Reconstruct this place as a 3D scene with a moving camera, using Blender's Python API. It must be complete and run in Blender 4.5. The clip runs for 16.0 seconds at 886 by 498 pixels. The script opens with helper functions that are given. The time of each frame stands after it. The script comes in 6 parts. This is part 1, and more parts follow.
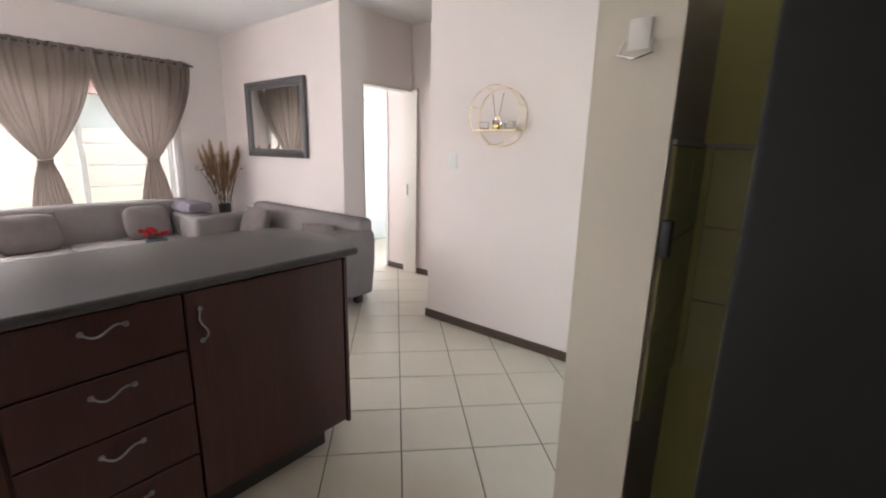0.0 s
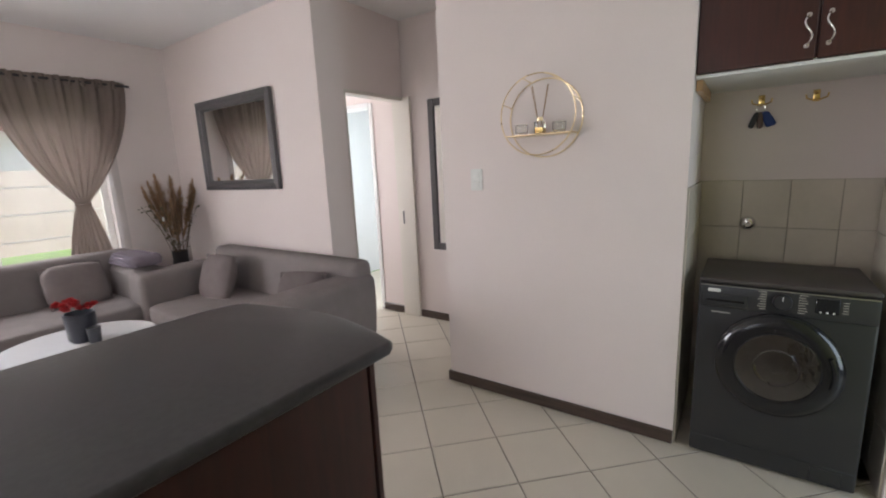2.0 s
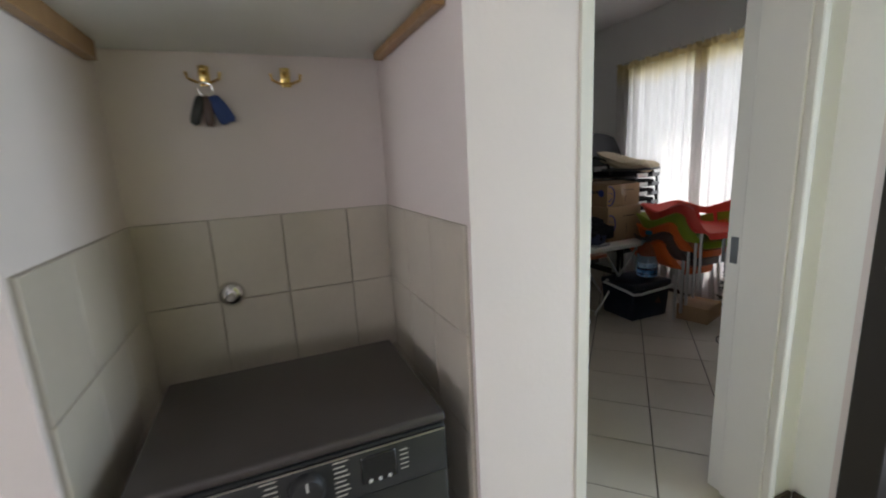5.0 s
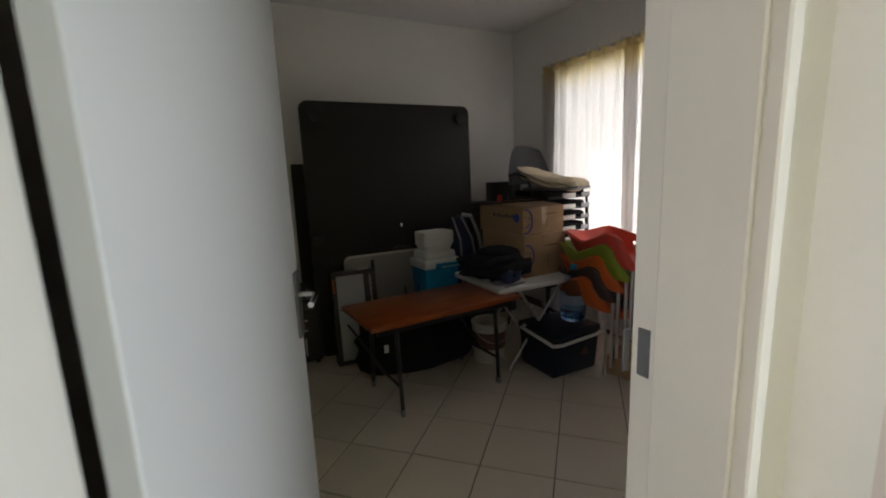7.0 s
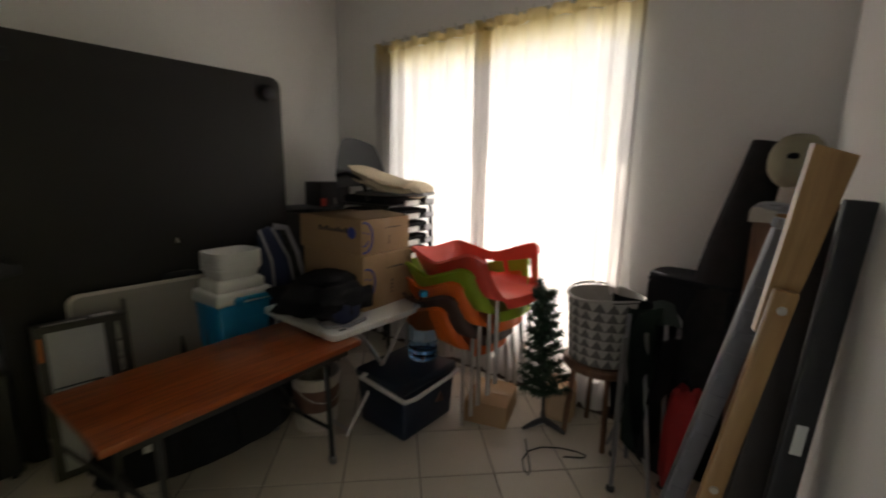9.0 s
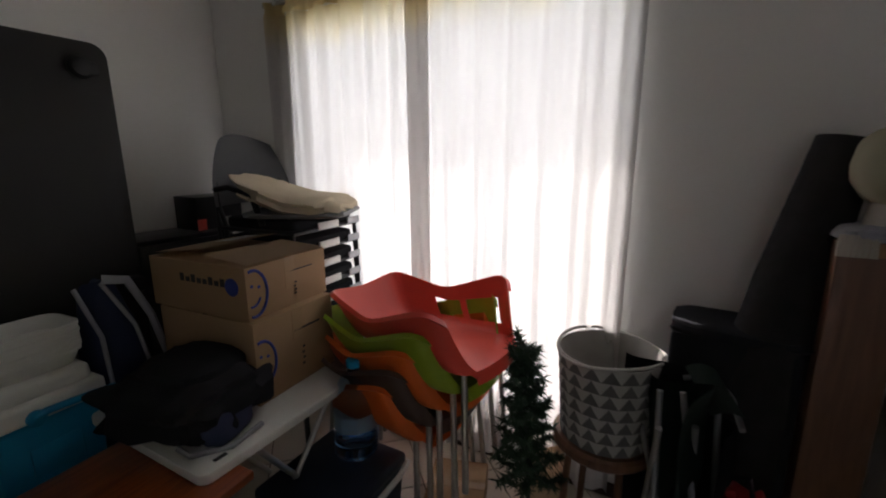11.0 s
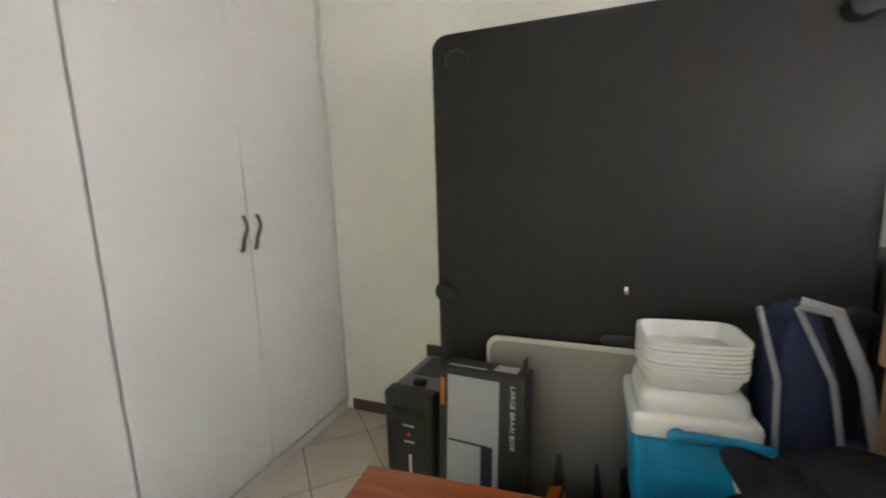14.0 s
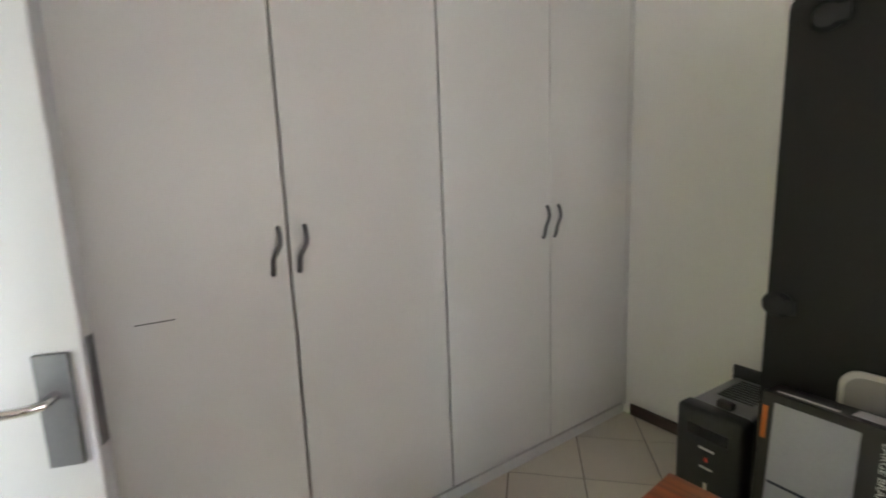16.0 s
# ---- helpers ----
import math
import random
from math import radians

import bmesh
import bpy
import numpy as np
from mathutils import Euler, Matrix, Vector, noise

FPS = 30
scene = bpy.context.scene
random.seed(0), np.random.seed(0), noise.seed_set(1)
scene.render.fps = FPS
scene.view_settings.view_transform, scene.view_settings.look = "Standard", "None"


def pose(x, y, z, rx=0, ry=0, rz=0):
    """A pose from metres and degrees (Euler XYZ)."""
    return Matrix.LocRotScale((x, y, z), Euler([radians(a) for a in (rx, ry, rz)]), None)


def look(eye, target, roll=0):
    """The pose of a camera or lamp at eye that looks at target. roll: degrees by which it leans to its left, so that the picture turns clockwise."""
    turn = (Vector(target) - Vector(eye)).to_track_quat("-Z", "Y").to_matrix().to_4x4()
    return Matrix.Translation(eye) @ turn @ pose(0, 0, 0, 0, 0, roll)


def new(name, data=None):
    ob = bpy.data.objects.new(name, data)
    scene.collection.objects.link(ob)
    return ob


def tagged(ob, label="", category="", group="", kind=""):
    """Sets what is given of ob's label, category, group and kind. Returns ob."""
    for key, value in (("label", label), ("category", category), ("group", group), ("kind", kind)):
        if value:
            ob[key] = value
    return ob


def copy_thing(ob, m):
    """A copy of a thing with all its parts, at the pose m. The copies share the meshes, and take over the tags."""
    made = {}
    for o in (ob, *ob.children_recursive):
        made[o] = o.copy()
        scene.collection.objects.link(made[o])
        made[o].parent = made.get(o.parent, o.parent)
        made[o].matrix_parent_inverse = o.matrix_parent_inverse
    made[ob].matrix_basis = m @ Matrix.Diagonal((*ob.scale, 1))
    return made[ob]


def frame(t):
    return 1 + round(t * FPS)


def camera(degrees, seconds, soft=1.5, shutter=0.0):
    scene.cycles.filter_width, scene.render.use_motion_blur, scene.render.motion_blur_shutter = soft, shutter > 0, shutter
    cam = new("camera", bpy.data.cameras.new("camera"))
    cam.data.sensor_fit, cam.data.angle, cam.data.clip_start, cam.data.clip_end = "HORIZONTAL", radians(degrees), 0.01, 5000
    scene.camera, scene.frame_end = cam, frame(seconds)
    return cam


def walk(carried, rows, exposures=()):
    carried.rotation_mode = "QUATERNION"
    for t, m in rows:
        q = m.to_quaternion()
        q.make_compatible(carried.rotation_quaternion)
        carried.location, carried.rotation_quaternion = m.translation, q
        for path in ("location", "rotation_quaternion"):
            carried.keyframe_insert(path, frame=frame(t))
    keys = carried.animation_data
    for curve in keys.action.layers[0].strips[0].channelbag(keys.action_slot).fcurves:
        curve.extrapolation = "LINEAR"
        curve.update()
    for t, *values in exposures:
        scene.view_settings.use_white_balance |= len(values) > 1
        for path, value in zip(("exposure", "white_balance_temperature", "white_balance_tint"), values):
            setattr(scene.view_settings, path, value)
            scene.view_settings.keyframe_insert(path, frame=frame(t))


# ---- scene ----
cam = camera(91.6, 16.0, 1.9, 0.4)
ROWS = [
    (0, (0.018, -0.01, 1.406), (-1.197, 1.514, 0.958), 1.3),
    (0.5, (-0.163, 0.127, 1.387), (-1.418, 1.624, 0.959), 1.6),
    (1, (-0.387, 0.222, 1.415), (-1.662, 1.709, 1.01), -0.2),
    (1.5, (-0.626, 0.321, 1.428), (-1.79, 1.906, 1.063), -3.4),
    (2, (-0.739, 0.452, 1.405), (-1.871, 2.058, 1.033), -2.6),
    (2.5, (-0.822, 0.737, 1.425), (-1.805, 2.439, 1.058), -1.7),
    (3, (-0.843, 0.968, 1.39), (-1.445, 2.843, 1.043), -0.8),
    (3.5, (-0.884, 1.225, 1.361), (-0.873, 3.204, 1.074), -1.6),
    (4, (-0.898, 1.459, 1.357), (-0.26, 3.328, 1.038), -3.0),
    (4.5, (-0.802, 1.64, 1.327), (-0.079, 3.477, 1.006), -3.1),
    (5, (-0.587, 1.862, 1.401), (0.149, 3.678, 1.0), -3.0),
    (5.2, (-0.514, 1.919, 1.399), (0.393, 3.65, 0.974), -2.0),
    (7.3, (0.372, 2.435, 1.389), (1.251, 4.2, 1.053), -2.1),
    (7.5, (0.412, 2.487, 1.391), (1.114, 4.327, 1.043), -1.0),
    (8, (0.494, 2.629, 1.372), (1.044, 4.517, 1.008), -1.5),
    (8.5, (0.564, 2.871, 1.419), (1.604, 4.539, 1.051), 0.4),
    (9, (0.667, 3.035, 1.402), (2.203, 4.26, 1.032), 1.3),
    (9.2, (0.725, 3.08, 1.385), (2.356, 4.184, 1.037), 1.5),
    (11.3, (1.293, 3.652, 1.483), (3.01, 4.591, 1.071), -0.1),
    (11.5, (1.31, 3.737, 1.469), (2.965, 4.789, 1.082), -0.9),
    (12, (1.372, 3.85, 1.438), (2.705, 5.293, 1.064), -2.5),
    (12.5, (1.422, 3.958, 1.414), (2.121, 5.8, 1.068), -2.1),
    (13, (1.53, 4.011, 1.41), (1.582, 5.982, 1.077), -0.1),
    (13.5, (1.529, 4.005, 1.417), (1.181, 5.943, 1.065), -0.6),
    (14, (1.528, 4.016, 1.4), (0.792, 5.846, 1.069), -2.0),
    (14.5, (1.512, 4.014, 1.393), (0.493, 5.706, 1.079), -2.7),
    (15, (1.496, 4.004, 1.384), (0.232, 5.524, 1.085), -2.8),
    (15.5, (1.469, 3.971, 1.381), (0.011, 5.307, 1.084), -2.5),
    (16, (1.446, 3.907, 1.366), (-0.206, 4.997, 1.08), -2.2),
]
EXPOSURES = [
    (0.0, 0.75, 6400, 10), (1.5, 0.36, 6350, 11), (2.5, 0.22, 6380, 11), (4.5, 0.24, 6250, 11), (5.2, 0.38, 6200, 11), (7.5, 0.55, 7050, 13), (8.0, 0.58, 7300, 13), (9.0, 0.95, 7150, 13),
    (11.5, 0.34, 6350, 15), (12.0, 0.28, 6300, 15), (12.5, 1.2, 6400, 14), (13.0, 2.6, 6450, 12), (13.5, 3.25, 6400, 11), (15.5, 2.85, 6430, 12), (16.0, 2.68, 6430, 13),
]
PATH = [(t, look(eye, target, roll)) for t, eye, target, roll in ROWS]
walk(cam, PATH, EXPOSURES)

# ---- world, sun, window light, added fill lamps ----
world = bpy.data.worlds.new("world")
scene.world = world
world.use_nodes = True
wt = world.node_tree
sky = wt.nodes.new("ShaderNodeTexSky")
sky.sky_type = "NISHITA"
sky.sun_disc = False
sky.sun_elevation = radians(58)
sky.sun_rotation = radians(35)
wt.links.new(sky.outputs[0], wt.nodes["Background"].inputs[0])
wt.nodes["Background"].inputs[1].default_value = 0.15
sun = bpy.data.lights.new("sun", "SUN")
sun.energy, sun.angle, sun.color = 5.0, radians(0.5), (1.0, 0.95, 0.88)
new("sun", sun).matrix_world = look((5.0, 7.0, 14.0), (0, 0, 0))


def window_light(name, at, target, wide, high, watts, colour):
    d = bpy.data.lights.new(name, "AREA")
    d.shape, d.size, d.size_y, d.energy, d.color = "RECTANGLE", wide, high, watts, colour
    new(name, d).matrix_world = look(at, target)


window_light("store_window_light", (3.17, 4.58, 1.28), (0, 4.58, 1.0), 1.60, 1.76, 15.5, (0.93, 0.95, 1.0))
# Lamp in an unseen stretch of window, added to light the lounge.
window_light("lounge_window_light", (-5.62, -0.5, 1.45), (0, -0.5, 1.1), 1.4, 1.2, 118, (0.96, 0.97, 1.0))
# Area lamp hidden outside above the window, added to brighten the voile.
window_light("lounge_voile_fill", (-6.7, 0.8, 3.3), (-5.5, 0.8, 1.4), 3.2, 1.4, 195, (0.97, 0.98, 1.0))
# Fill lamp for the laundry niche, in a window added out of view.
window_light("kitchen_fill_lamp", (-1.90, -1.80, 1.57), (-1.0, 2.6, 1.3), 1.1, 0.95, 8, (0.97, 0.98, 1.0))
window_light("gate_light", (1.45, 1.85, 1.1), (-2, 1.85, 0.9), 0.75, 1.9, 18, (0.78, 0.90, 1.0))
# Lamp in an unseen opening, added to light the room past the hall.
window_light("far_room_fill_lamp", (-3.55, 5.28, 1.5), (-3.6, 4.0, 1.2), 0.6, 1.1, 26, (0.84, 0.95, 1.0))
# Unseen lamp added to brighten the hall and passage.
window_light("passage_fill_lamp", (-5.03, 3.17, 1.5), (-3, 3.2, 1.2), 0.6, 1.1, 22, (0.97, 0.98, 1.0))

# ---- materials ----
MATS = {}


def mat(name, colour, rough=0.6, metal=0.0, var=0.08, scale=5.0, bump=0.05, fine=120.0, spec=0.5, stretch=(1, 1, 1), each=0.0, coat=0.0):
    """A surface whose colour wanders at two scales, with fine relief."""
    m = bpy.data.materials.new(name)
    m.use_nodes = True
    nt = m.node_tree
    b = nt.nodes["Principled BSDF"]
    b.inputs["Metallic"].default_value = metal
    b.inputs["Specular IOR Level"].default_value = spec
    b.inputs["Coat Weight"].default_value = coat
    tc = nt.nodes.new("ShaderNodeTexCoord")
    mp = nt.nodes.new("ShaderNodeMapping")
    mp.inputs["Scale"].default_value = stretch
    nt.links.new(tc.outputs["Object"], mp.inputs[0])
    n1 = nt.nodes.new("ShaderNodeTexNoise")
    n1.inputs["Scale"].default_value, n1.inputs["Detail"].default_value = scale, 5.0
    n2 = nt.nodes.new("ShaderNodeTexNoise")
    n2.inputs["Scale"].default_value, n2.inputs["Detail"].default_value = fine, 3.0
    nt.links.new(mp.outputs[0], n1.inputs[0])
    nt.links.new(mp.outputs[0], n2.inputs[0])
    add = nt.nodes.new("ShaderNodeMath")
    add.operation = "MULTIPLY_ADD"
    add.inputs[1].default_value = 0.35
    nt.links.new(n2.outputs[0], add.inputs[0])
    nt.links.new(n1.outputs[0], add.inputs[2])
    last = add
    if each:
        oi = nt.nodes.new("ShaderNodeObjectInfo")
        mad = nt.nodes.new("ShaderNodeMath")
        mad.operation = "MULTIPLY_ADD"
        mad.inputs[1].default_value = each
        nt.links.new(oi.outputs["Random"], mad.inputs[0])
        nt.links.new(add.outputs[0], mad.inputs[2])
        last = mad
    ramp = nt.nodes.new("ShaderNodeMapRange")
    ramp.inputs[1].default_value, ramp.inputs[2].default_value = 0.3, 1.05
    ramp.inputs[3].default_value, ramp.inputs[4].default_value = 1.0 - var, 1.0 + var
    nt.links.new(last.outputs[0], ramp.inputs[0])
    mul = nt.nodes.new("ShaderNodeMix")
    mul.data_type, mul.blend_type = "RGBA", "MULTIPLY"
    mul.inputs[0].default_value = 1.0
    mul.inputs[6].default_value = (*colour, 1)
    nt.links.new(ramp.outputs[0], mul.inputs[7])
    nt.links.new(mul.outputs[2], b.inputs["Base Color"])
    rr = nt.nodes.new("ShaderNodeMapRange")
    rr.inputs[1].default_value, rr.inputs[2].default_value = 0.3, 0.7
    rr.inputs[3].default_value, rr.inputs[4].default_value = max(0.02, rough - 0.025), min(1, rough + 0.025)
    nt.links.new(n1.outputs[0], rr.inputs[0])
    nt.links.new(rr.outputs[0], b.inputs["Roughness"])
    if bump:
        bp = nt.nodes.new("ShaderNodeBump")
        bp.inputs["Strength"].default_value, bp.inputs["Distance"].default_value = bump, 0.004
        nt.links.new(n2.outputs[0], bp.inputs["Height"])
        nt.links.new(bp.outputs[0], b.inputs["Normal"])
    MATS[name] = m
    return m


def wood(name, colour, dark, rough=0.35, stretch=(1, 14, 14), coat=0.2):
    m = mat(name, colour, rough, var=0.0, stretch=stretch, bump=0.02, fine=60, coat=coat)
    nt = m.node_tree
    b = nt.nodes["Principled BSDF"]
    mp = nt.nodes["Mapping"]
    w = nt.nodes.new("ShaderNodeTexNoise")
    w.inputs["Scale"].default_value, w.inputs["Detail"].default_value, w.inputs["Distortion"].default_value = 3.2, 8.0, 1.2
    nt.links.new(mp.outputs[0], w.inputs[0])
    cr = nt.nodes.new("ShaderNodeValToRGB")
    cr.color_ramp.elements[0].position, cr.color_ramp.elements[1].position = 0.32, 0.72
    cr.color_ramp.elements[0].color, cr.color_ramp.elements[1].color = (*dark, 1), (*colour, 1)
    nt.links.new(w.outputs[0], cr.inputs[0])
    nt.links.new(cr.outputs[0], b.inputs["Base Color"])
    return m


def cloth(name, colour, through_light, sheer=0.0, var=0.06):
    """Fabric that lets light through; sheer: how much of what lies behind shows."""
    m = mat(name, colour, 0.9, var=var, scale=3, bump=0.15, fine=400, spec=0.1)
    nt = m.node_tree
    b, out = nt.nodes["Principled BSDF"], nt.nodes["Material Output"]
    tr = nt.nodes.new("ShaderNodeBsdfTranslucent")
    tr.inputs[0].default_value = (*colour, 1)
    mx = nt.nodes.new("ShaderNodeMixShader")
    mx.inputs[0].default_value = through_light
    nt.links.new(b.outputs[0], mx.inputs[1])
    nt.links.new(tr.outputs[0], mx.inputs[2])
    last = mx
    if sheer:
        tp = nt.nodes.new("ShaderNodeBsdfTransparent")
        m2 = nt.nodes.new("ShaderNodeMixShader")
        m2.inputs[0].default_value = sheer
        nt.links.new(mx.outputs[0], m2.inputs[1])
        nt.links.new(tp.outputs[0], m2.inputs[2])
        last = m2
    nt.links.new(last.outputs[0], out.inputs[0])
    return m


def clear(name, colour, rough=0.02, ior=1.45):
    m = bpy.data.materials.new(name)
    m.use_nodes = True
    b = m.node_tree.nodes["Principled BSDF"]
    b.inputs["Base Color"].default_value = (*colour, 1)
    b.inputs["Transmission Weight"].default_value = 1.0
    b.inputs["Roughness"].default_value, b.inputs["IOR"].default_value = rough, ior
    MATS[name] = m
    return m


PLASTER = mat("wall_paint", (0.765, 0.685, 0.66), 0.75, var=0.03, scale=1.3, bump=0.12, fine=70, spec=0.25)
CREAM = mat("cream_wall_paint", (0.62, 0.56, 0.46), 0.75, var=0.04, scale=1.5, bump=0.12, fine=70, spec=0.25)
STOREPAINT = mat("store_wall_paint", (0.88, 0.865, 0.84), 0.75, var=0.03, scale=1.3, bump=0.12, fine=70, spec=0.25)
CEIL = mat("ceiling_paint", (0.82, 0.805, 0.80), 0.85, var=0.02, scale=1.0, bump=0.06, fine=60, spec=0.2)
GREEN = mat("olive_kitchen_paint", (0.60, 0.59, 0.22), 0.6, var=0.06, scale=2, bump=0.08)
FRAMEPAINT = mat("frame_gloss_paint", (0.72, 0.68, 0.62), 0.4, var=0.03, scale=2, bump=0.04, fine=90)
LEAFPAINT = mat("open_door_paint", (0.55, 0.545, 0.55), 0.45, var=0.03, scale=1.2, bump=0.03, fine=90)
DOORPAINT = mat("door_paint", (0.76, 0.76, 0.76), 0.45, var=0.02, scale=1.2, bump=0.03, fine=90)
TILE = mat("floor_tile_glaze", (0.59, 0.53, 0.44), 0.30, var=0.035, scale=7, bump=0.02, fine=45, each=0.25)
GROUT = mat("dark_grout", (0.17, 0.14, 0.11), 0.9, var=0.2, scale=12, bump=0.2)
WALLTILE = mat("wall_tile_glaze", (0.56, 0.50, 0.43), 0.3, var=0.09, scale=6, bump=0.03, fine=50, each=0.3)
WALLGROUT = mat("pale_grout", (0.42, 0.37, 0.31), 0.9, var=0.1, bump=0.1)
KTILE = mat("kitchen_tile_glaze", (0.56, 0.55, 0.25), 0.3, var=0.08, scale=6, bump=0.03, each=0.2)
SKIRT = wood("skirting_stain", (0.10, 0.065, 0.05), (0.05, 0.032, 0.026), 0.4, coat=0.0)
MAHOGANY = wood("mahogany_melamine", (0.060, 0.014, 0.009), (0.036, 0.009, 0.006), 0.42, stretch=(12, 12, 1), coat=0.05)
GRANITE = mat("dark_worktop", (0.045, 0.042, 0.045), 0.36, var=0.35, scale=60, bump=0.02, fine=300)
CHROME = mat("chrome", (0.75, 0.74, 0.72), 0.16, 1.0, var=0.05, bump=0.0)
STEEL = mat("brushed_steel", (0.55, 0.54, 0.52), 0.32, 1.0, var=0.08, bump=0.03, fine=200)
DULLSTEEL = mat("dull_grey_steel", (0.30, 0.30, 0.31), 0.42, 0.8, var=0.12, bump=0.04)
BRASS = mat("polished_brass", (0.78, 0.56, 0.22), 0.22, 1.0, var=0.05, bump=0.0)
GOLD = mat("pale_gold_wire", (0.82, 0.66, 0.42), 0.28, 1.0, var=0.04, bump=0.0)
SOFA = mat("grey_brown_upholstery", (0.235, 0.205, 0.20), 0.95, var=0.1, scale=9, bump=0.35, fine=500, spec=0.15)
PILLOW = mat("taupe_cushion_cloth", (0.185, 0.155, 0.15), 0.95, var=0.12, scale=14, bump=0.35, fine=400, spec=0.15)
BLANKET = mat("mauve_blanket_cloth", (0.20, 0.17, 0.20), 0.97, var=0.15, scale=12, bump=0.5, fine=250, spec=0.1)
DARKWOOD = mat("dark_stained_wood", (0.03, 0.024, 0.022), 0.45, var=0.2, scale=8, bump=0.05)
MIRRORFRAME = mat("pewter_frame_wood", (0.085, 0.078, 0.082), 0.4, var=0.15, scale=9, bump=0.05)
MIRROR = mat("mirror_silver", (0.93, 0.93, 0.93), 0.02, 1.0, var=0.0, bump=0.0)
MIRROR.node_tree.nodes["Principled BSDF"].inputs["Roughness"].default_value = 0.01
DRAPE = cloth("taupe_drape", (0.38, 0.315, 0.285), 0.24)
SHEER = cloth("white_voile", (0.85, 0.83, 0.84), 0.75, 0.80)
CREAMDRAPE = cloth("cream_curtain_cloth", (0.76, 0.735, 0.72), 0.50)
# Heading cloth with the yellow daylight put into its colour.
HEM = cloth("heading_daylight_tint", (0.76, 0.64, 0.38), 0.50)


def glow_tint(m, colour, z0, z1):
    """Daylight tint put into cloth colour towards the heading, between heights z0 and z1."""
    nt = m.node_tree
    b, tr = nt.nodes["Principled BSDF"], nt.nodes["Translucent BSDF"]
    tc, sep = nt.nodes.new("ShaderNodeTexCoord"), nt.nodes.new("ShaderNodeSeparateXYZ")
    mr, mix = nt.nodes.new("ShaderNodeMapRange"), nt.nodes.new("ShaderNodeMix")
    nz, add = nt.nodes.new("ShaderNodeTexNoise"), nt.nodes.new("ShaderNodeMath")
    nz.inputs["Scale"].default_value = 5.0
    add.operation = "MULTIPLY_ADD"
    add.inputs[1].default_value = 0.16
    nt.links.new(tc.outputs["Object"], sep.inputs[0])
    nt.links.new(tc.outputs["Object"], nz.inputs[0])
    nt.links.new(nz.outputs[0], add.inputs[0])
    nt.links.new(sep.outputs[2], add.inputs[2])
    mr.interpolation_type = "SMOOTHSTEP"
    mr.inputs[1].default_value, mr.inputs[2].default_value = z0 + 0.08, z1 + 0.08
    nt.links.new(add.outputs[0], mr.inputs[0])
    mix.data_type = "RGBA"
    nt.links.new(mr.outputs[0], mix.inputs[0])
    nt.links.new(b.inputs["Base Color"].links[0].from_socket, mix.inputs[6])
    mix.inputs[7].default_value = (*colour, 1)
    nt.links.new(mix.outputs[2], b.inputs["Base Color"])
    nt.links.new(mix.outputs[2], tr.inputs[0])


# Yellow light from behind, coloured into the top of the curtains.
glow_tint(CREAMDRAPE, (0.76, 0.65, 0.40), 1.98, 2.26)
GLASS = clear("window_glass", (1, 1, 1))
BLUEGLASS = clear("blue_water_plastic", (0.45, 0.68, 0.92), 0.06, 1.33)
JARGLASS = clear("clear_glass", (0.96, 0.97, 0.96))
WHITEGOODS = mat("washer_graphite_enamel", (0.032, 0.032, 0.034), 0.36, 0.2, var=0.06, scale=4, bump=0.01)
WASHERTOP = mat("washer_lid_brown_grey", (0.06, 0.05, 0.047), 0.45, 0.1, var=0.1, scale=6, bump=0.03)
BLACKGLOSS = mat("black_gloss_plastic", (0.012, 0.012, 0.014), 0.12, var=0.1, bump=0.0)
PORTHOLE = mat("dark_mirror_glass", (0.13, 0.125, 0.122), 0.07, 1.0, var=0.3, scale=8, bump=0.9, fine=14)
BLACK = mat("black_plastic", (0.022, 0.022, 0.024), 0.45, var=0.15, scale=8, bump=0.08)
BLACKCLOTH = mat("black_cloth", (0.018, 0.018, 0.021), 0.92, var=0.25, scale=10, bump=0.5, fine=300, spec=0.15)
CLIPBLACK = mat("dull_black_nylon", (0.006, 0.006, 0.007), 0.6, var=0.1, bump=0.05)
BOARD = mat("black_table_laminate", (0.015, 0.0138, 0.0135), 0.62, var=0.3, scale=2.5, bump=0.03, fine=200, spec=0.4)
NAVY = mat("navy_nylon", (0.02, 0.028, 0.075), 0.75, var=0.2, scale=10, bump=0.25, fine=350)
GREYTRIM = mat("grey_nylon_webbing", (0.30, 0.30, 0.33), 0.8, var=0.1, bump=0.3, fine=300)
CARD = mat("corrugated_cardboard", (0.36, 0.235, 0.135), 0.85, var=0.09, scale=4, bump=0.1, fine=150, spec=0.2)
CARDIN = mat("cardboard_inside", (0.42, 0.29, 0.18), 0.9, var=0.08, bump=0.1)
PACKTAPE = mat("packing_tape", (0.40, 0.27, 0.16), 0.25, var=0.05, bump=0.02)
INK = mat("black_print", (0.03, 0.028, 0.03), 0.7, var=0.1, bump=0.0)
BLUEINK = mat("blue_print", (0.03, 0.05, 0.26), 0.7, var=0.1, bump=0.0)
PAPER = mat("white_paper", (0.72, 0.71, 0.68), 0.8, var=0.04, bump=0.03)
WHITEPL = mat("white_plastic", (0.74, 0.74, 0.71), 0.42, var=0.03, scale=5, bump=0.02)
BLUEPL = mat("turquoise_cooler_plastic", (0.0, 0.23, 0.44), 0.38, var=0.05, bump=0.02)
NAVYPL = mat("navy_cooler_plastic", (0.008, 0.016, 0.034), 0.42, var=0.12, bump=0.04)
TABLEWOOD = wood("oiled_red_brown_tabletop", (0.40, 0.095, 0.018), (0.20, 0.042, 0.009), 0.33, stretch=(1, 11, 11))
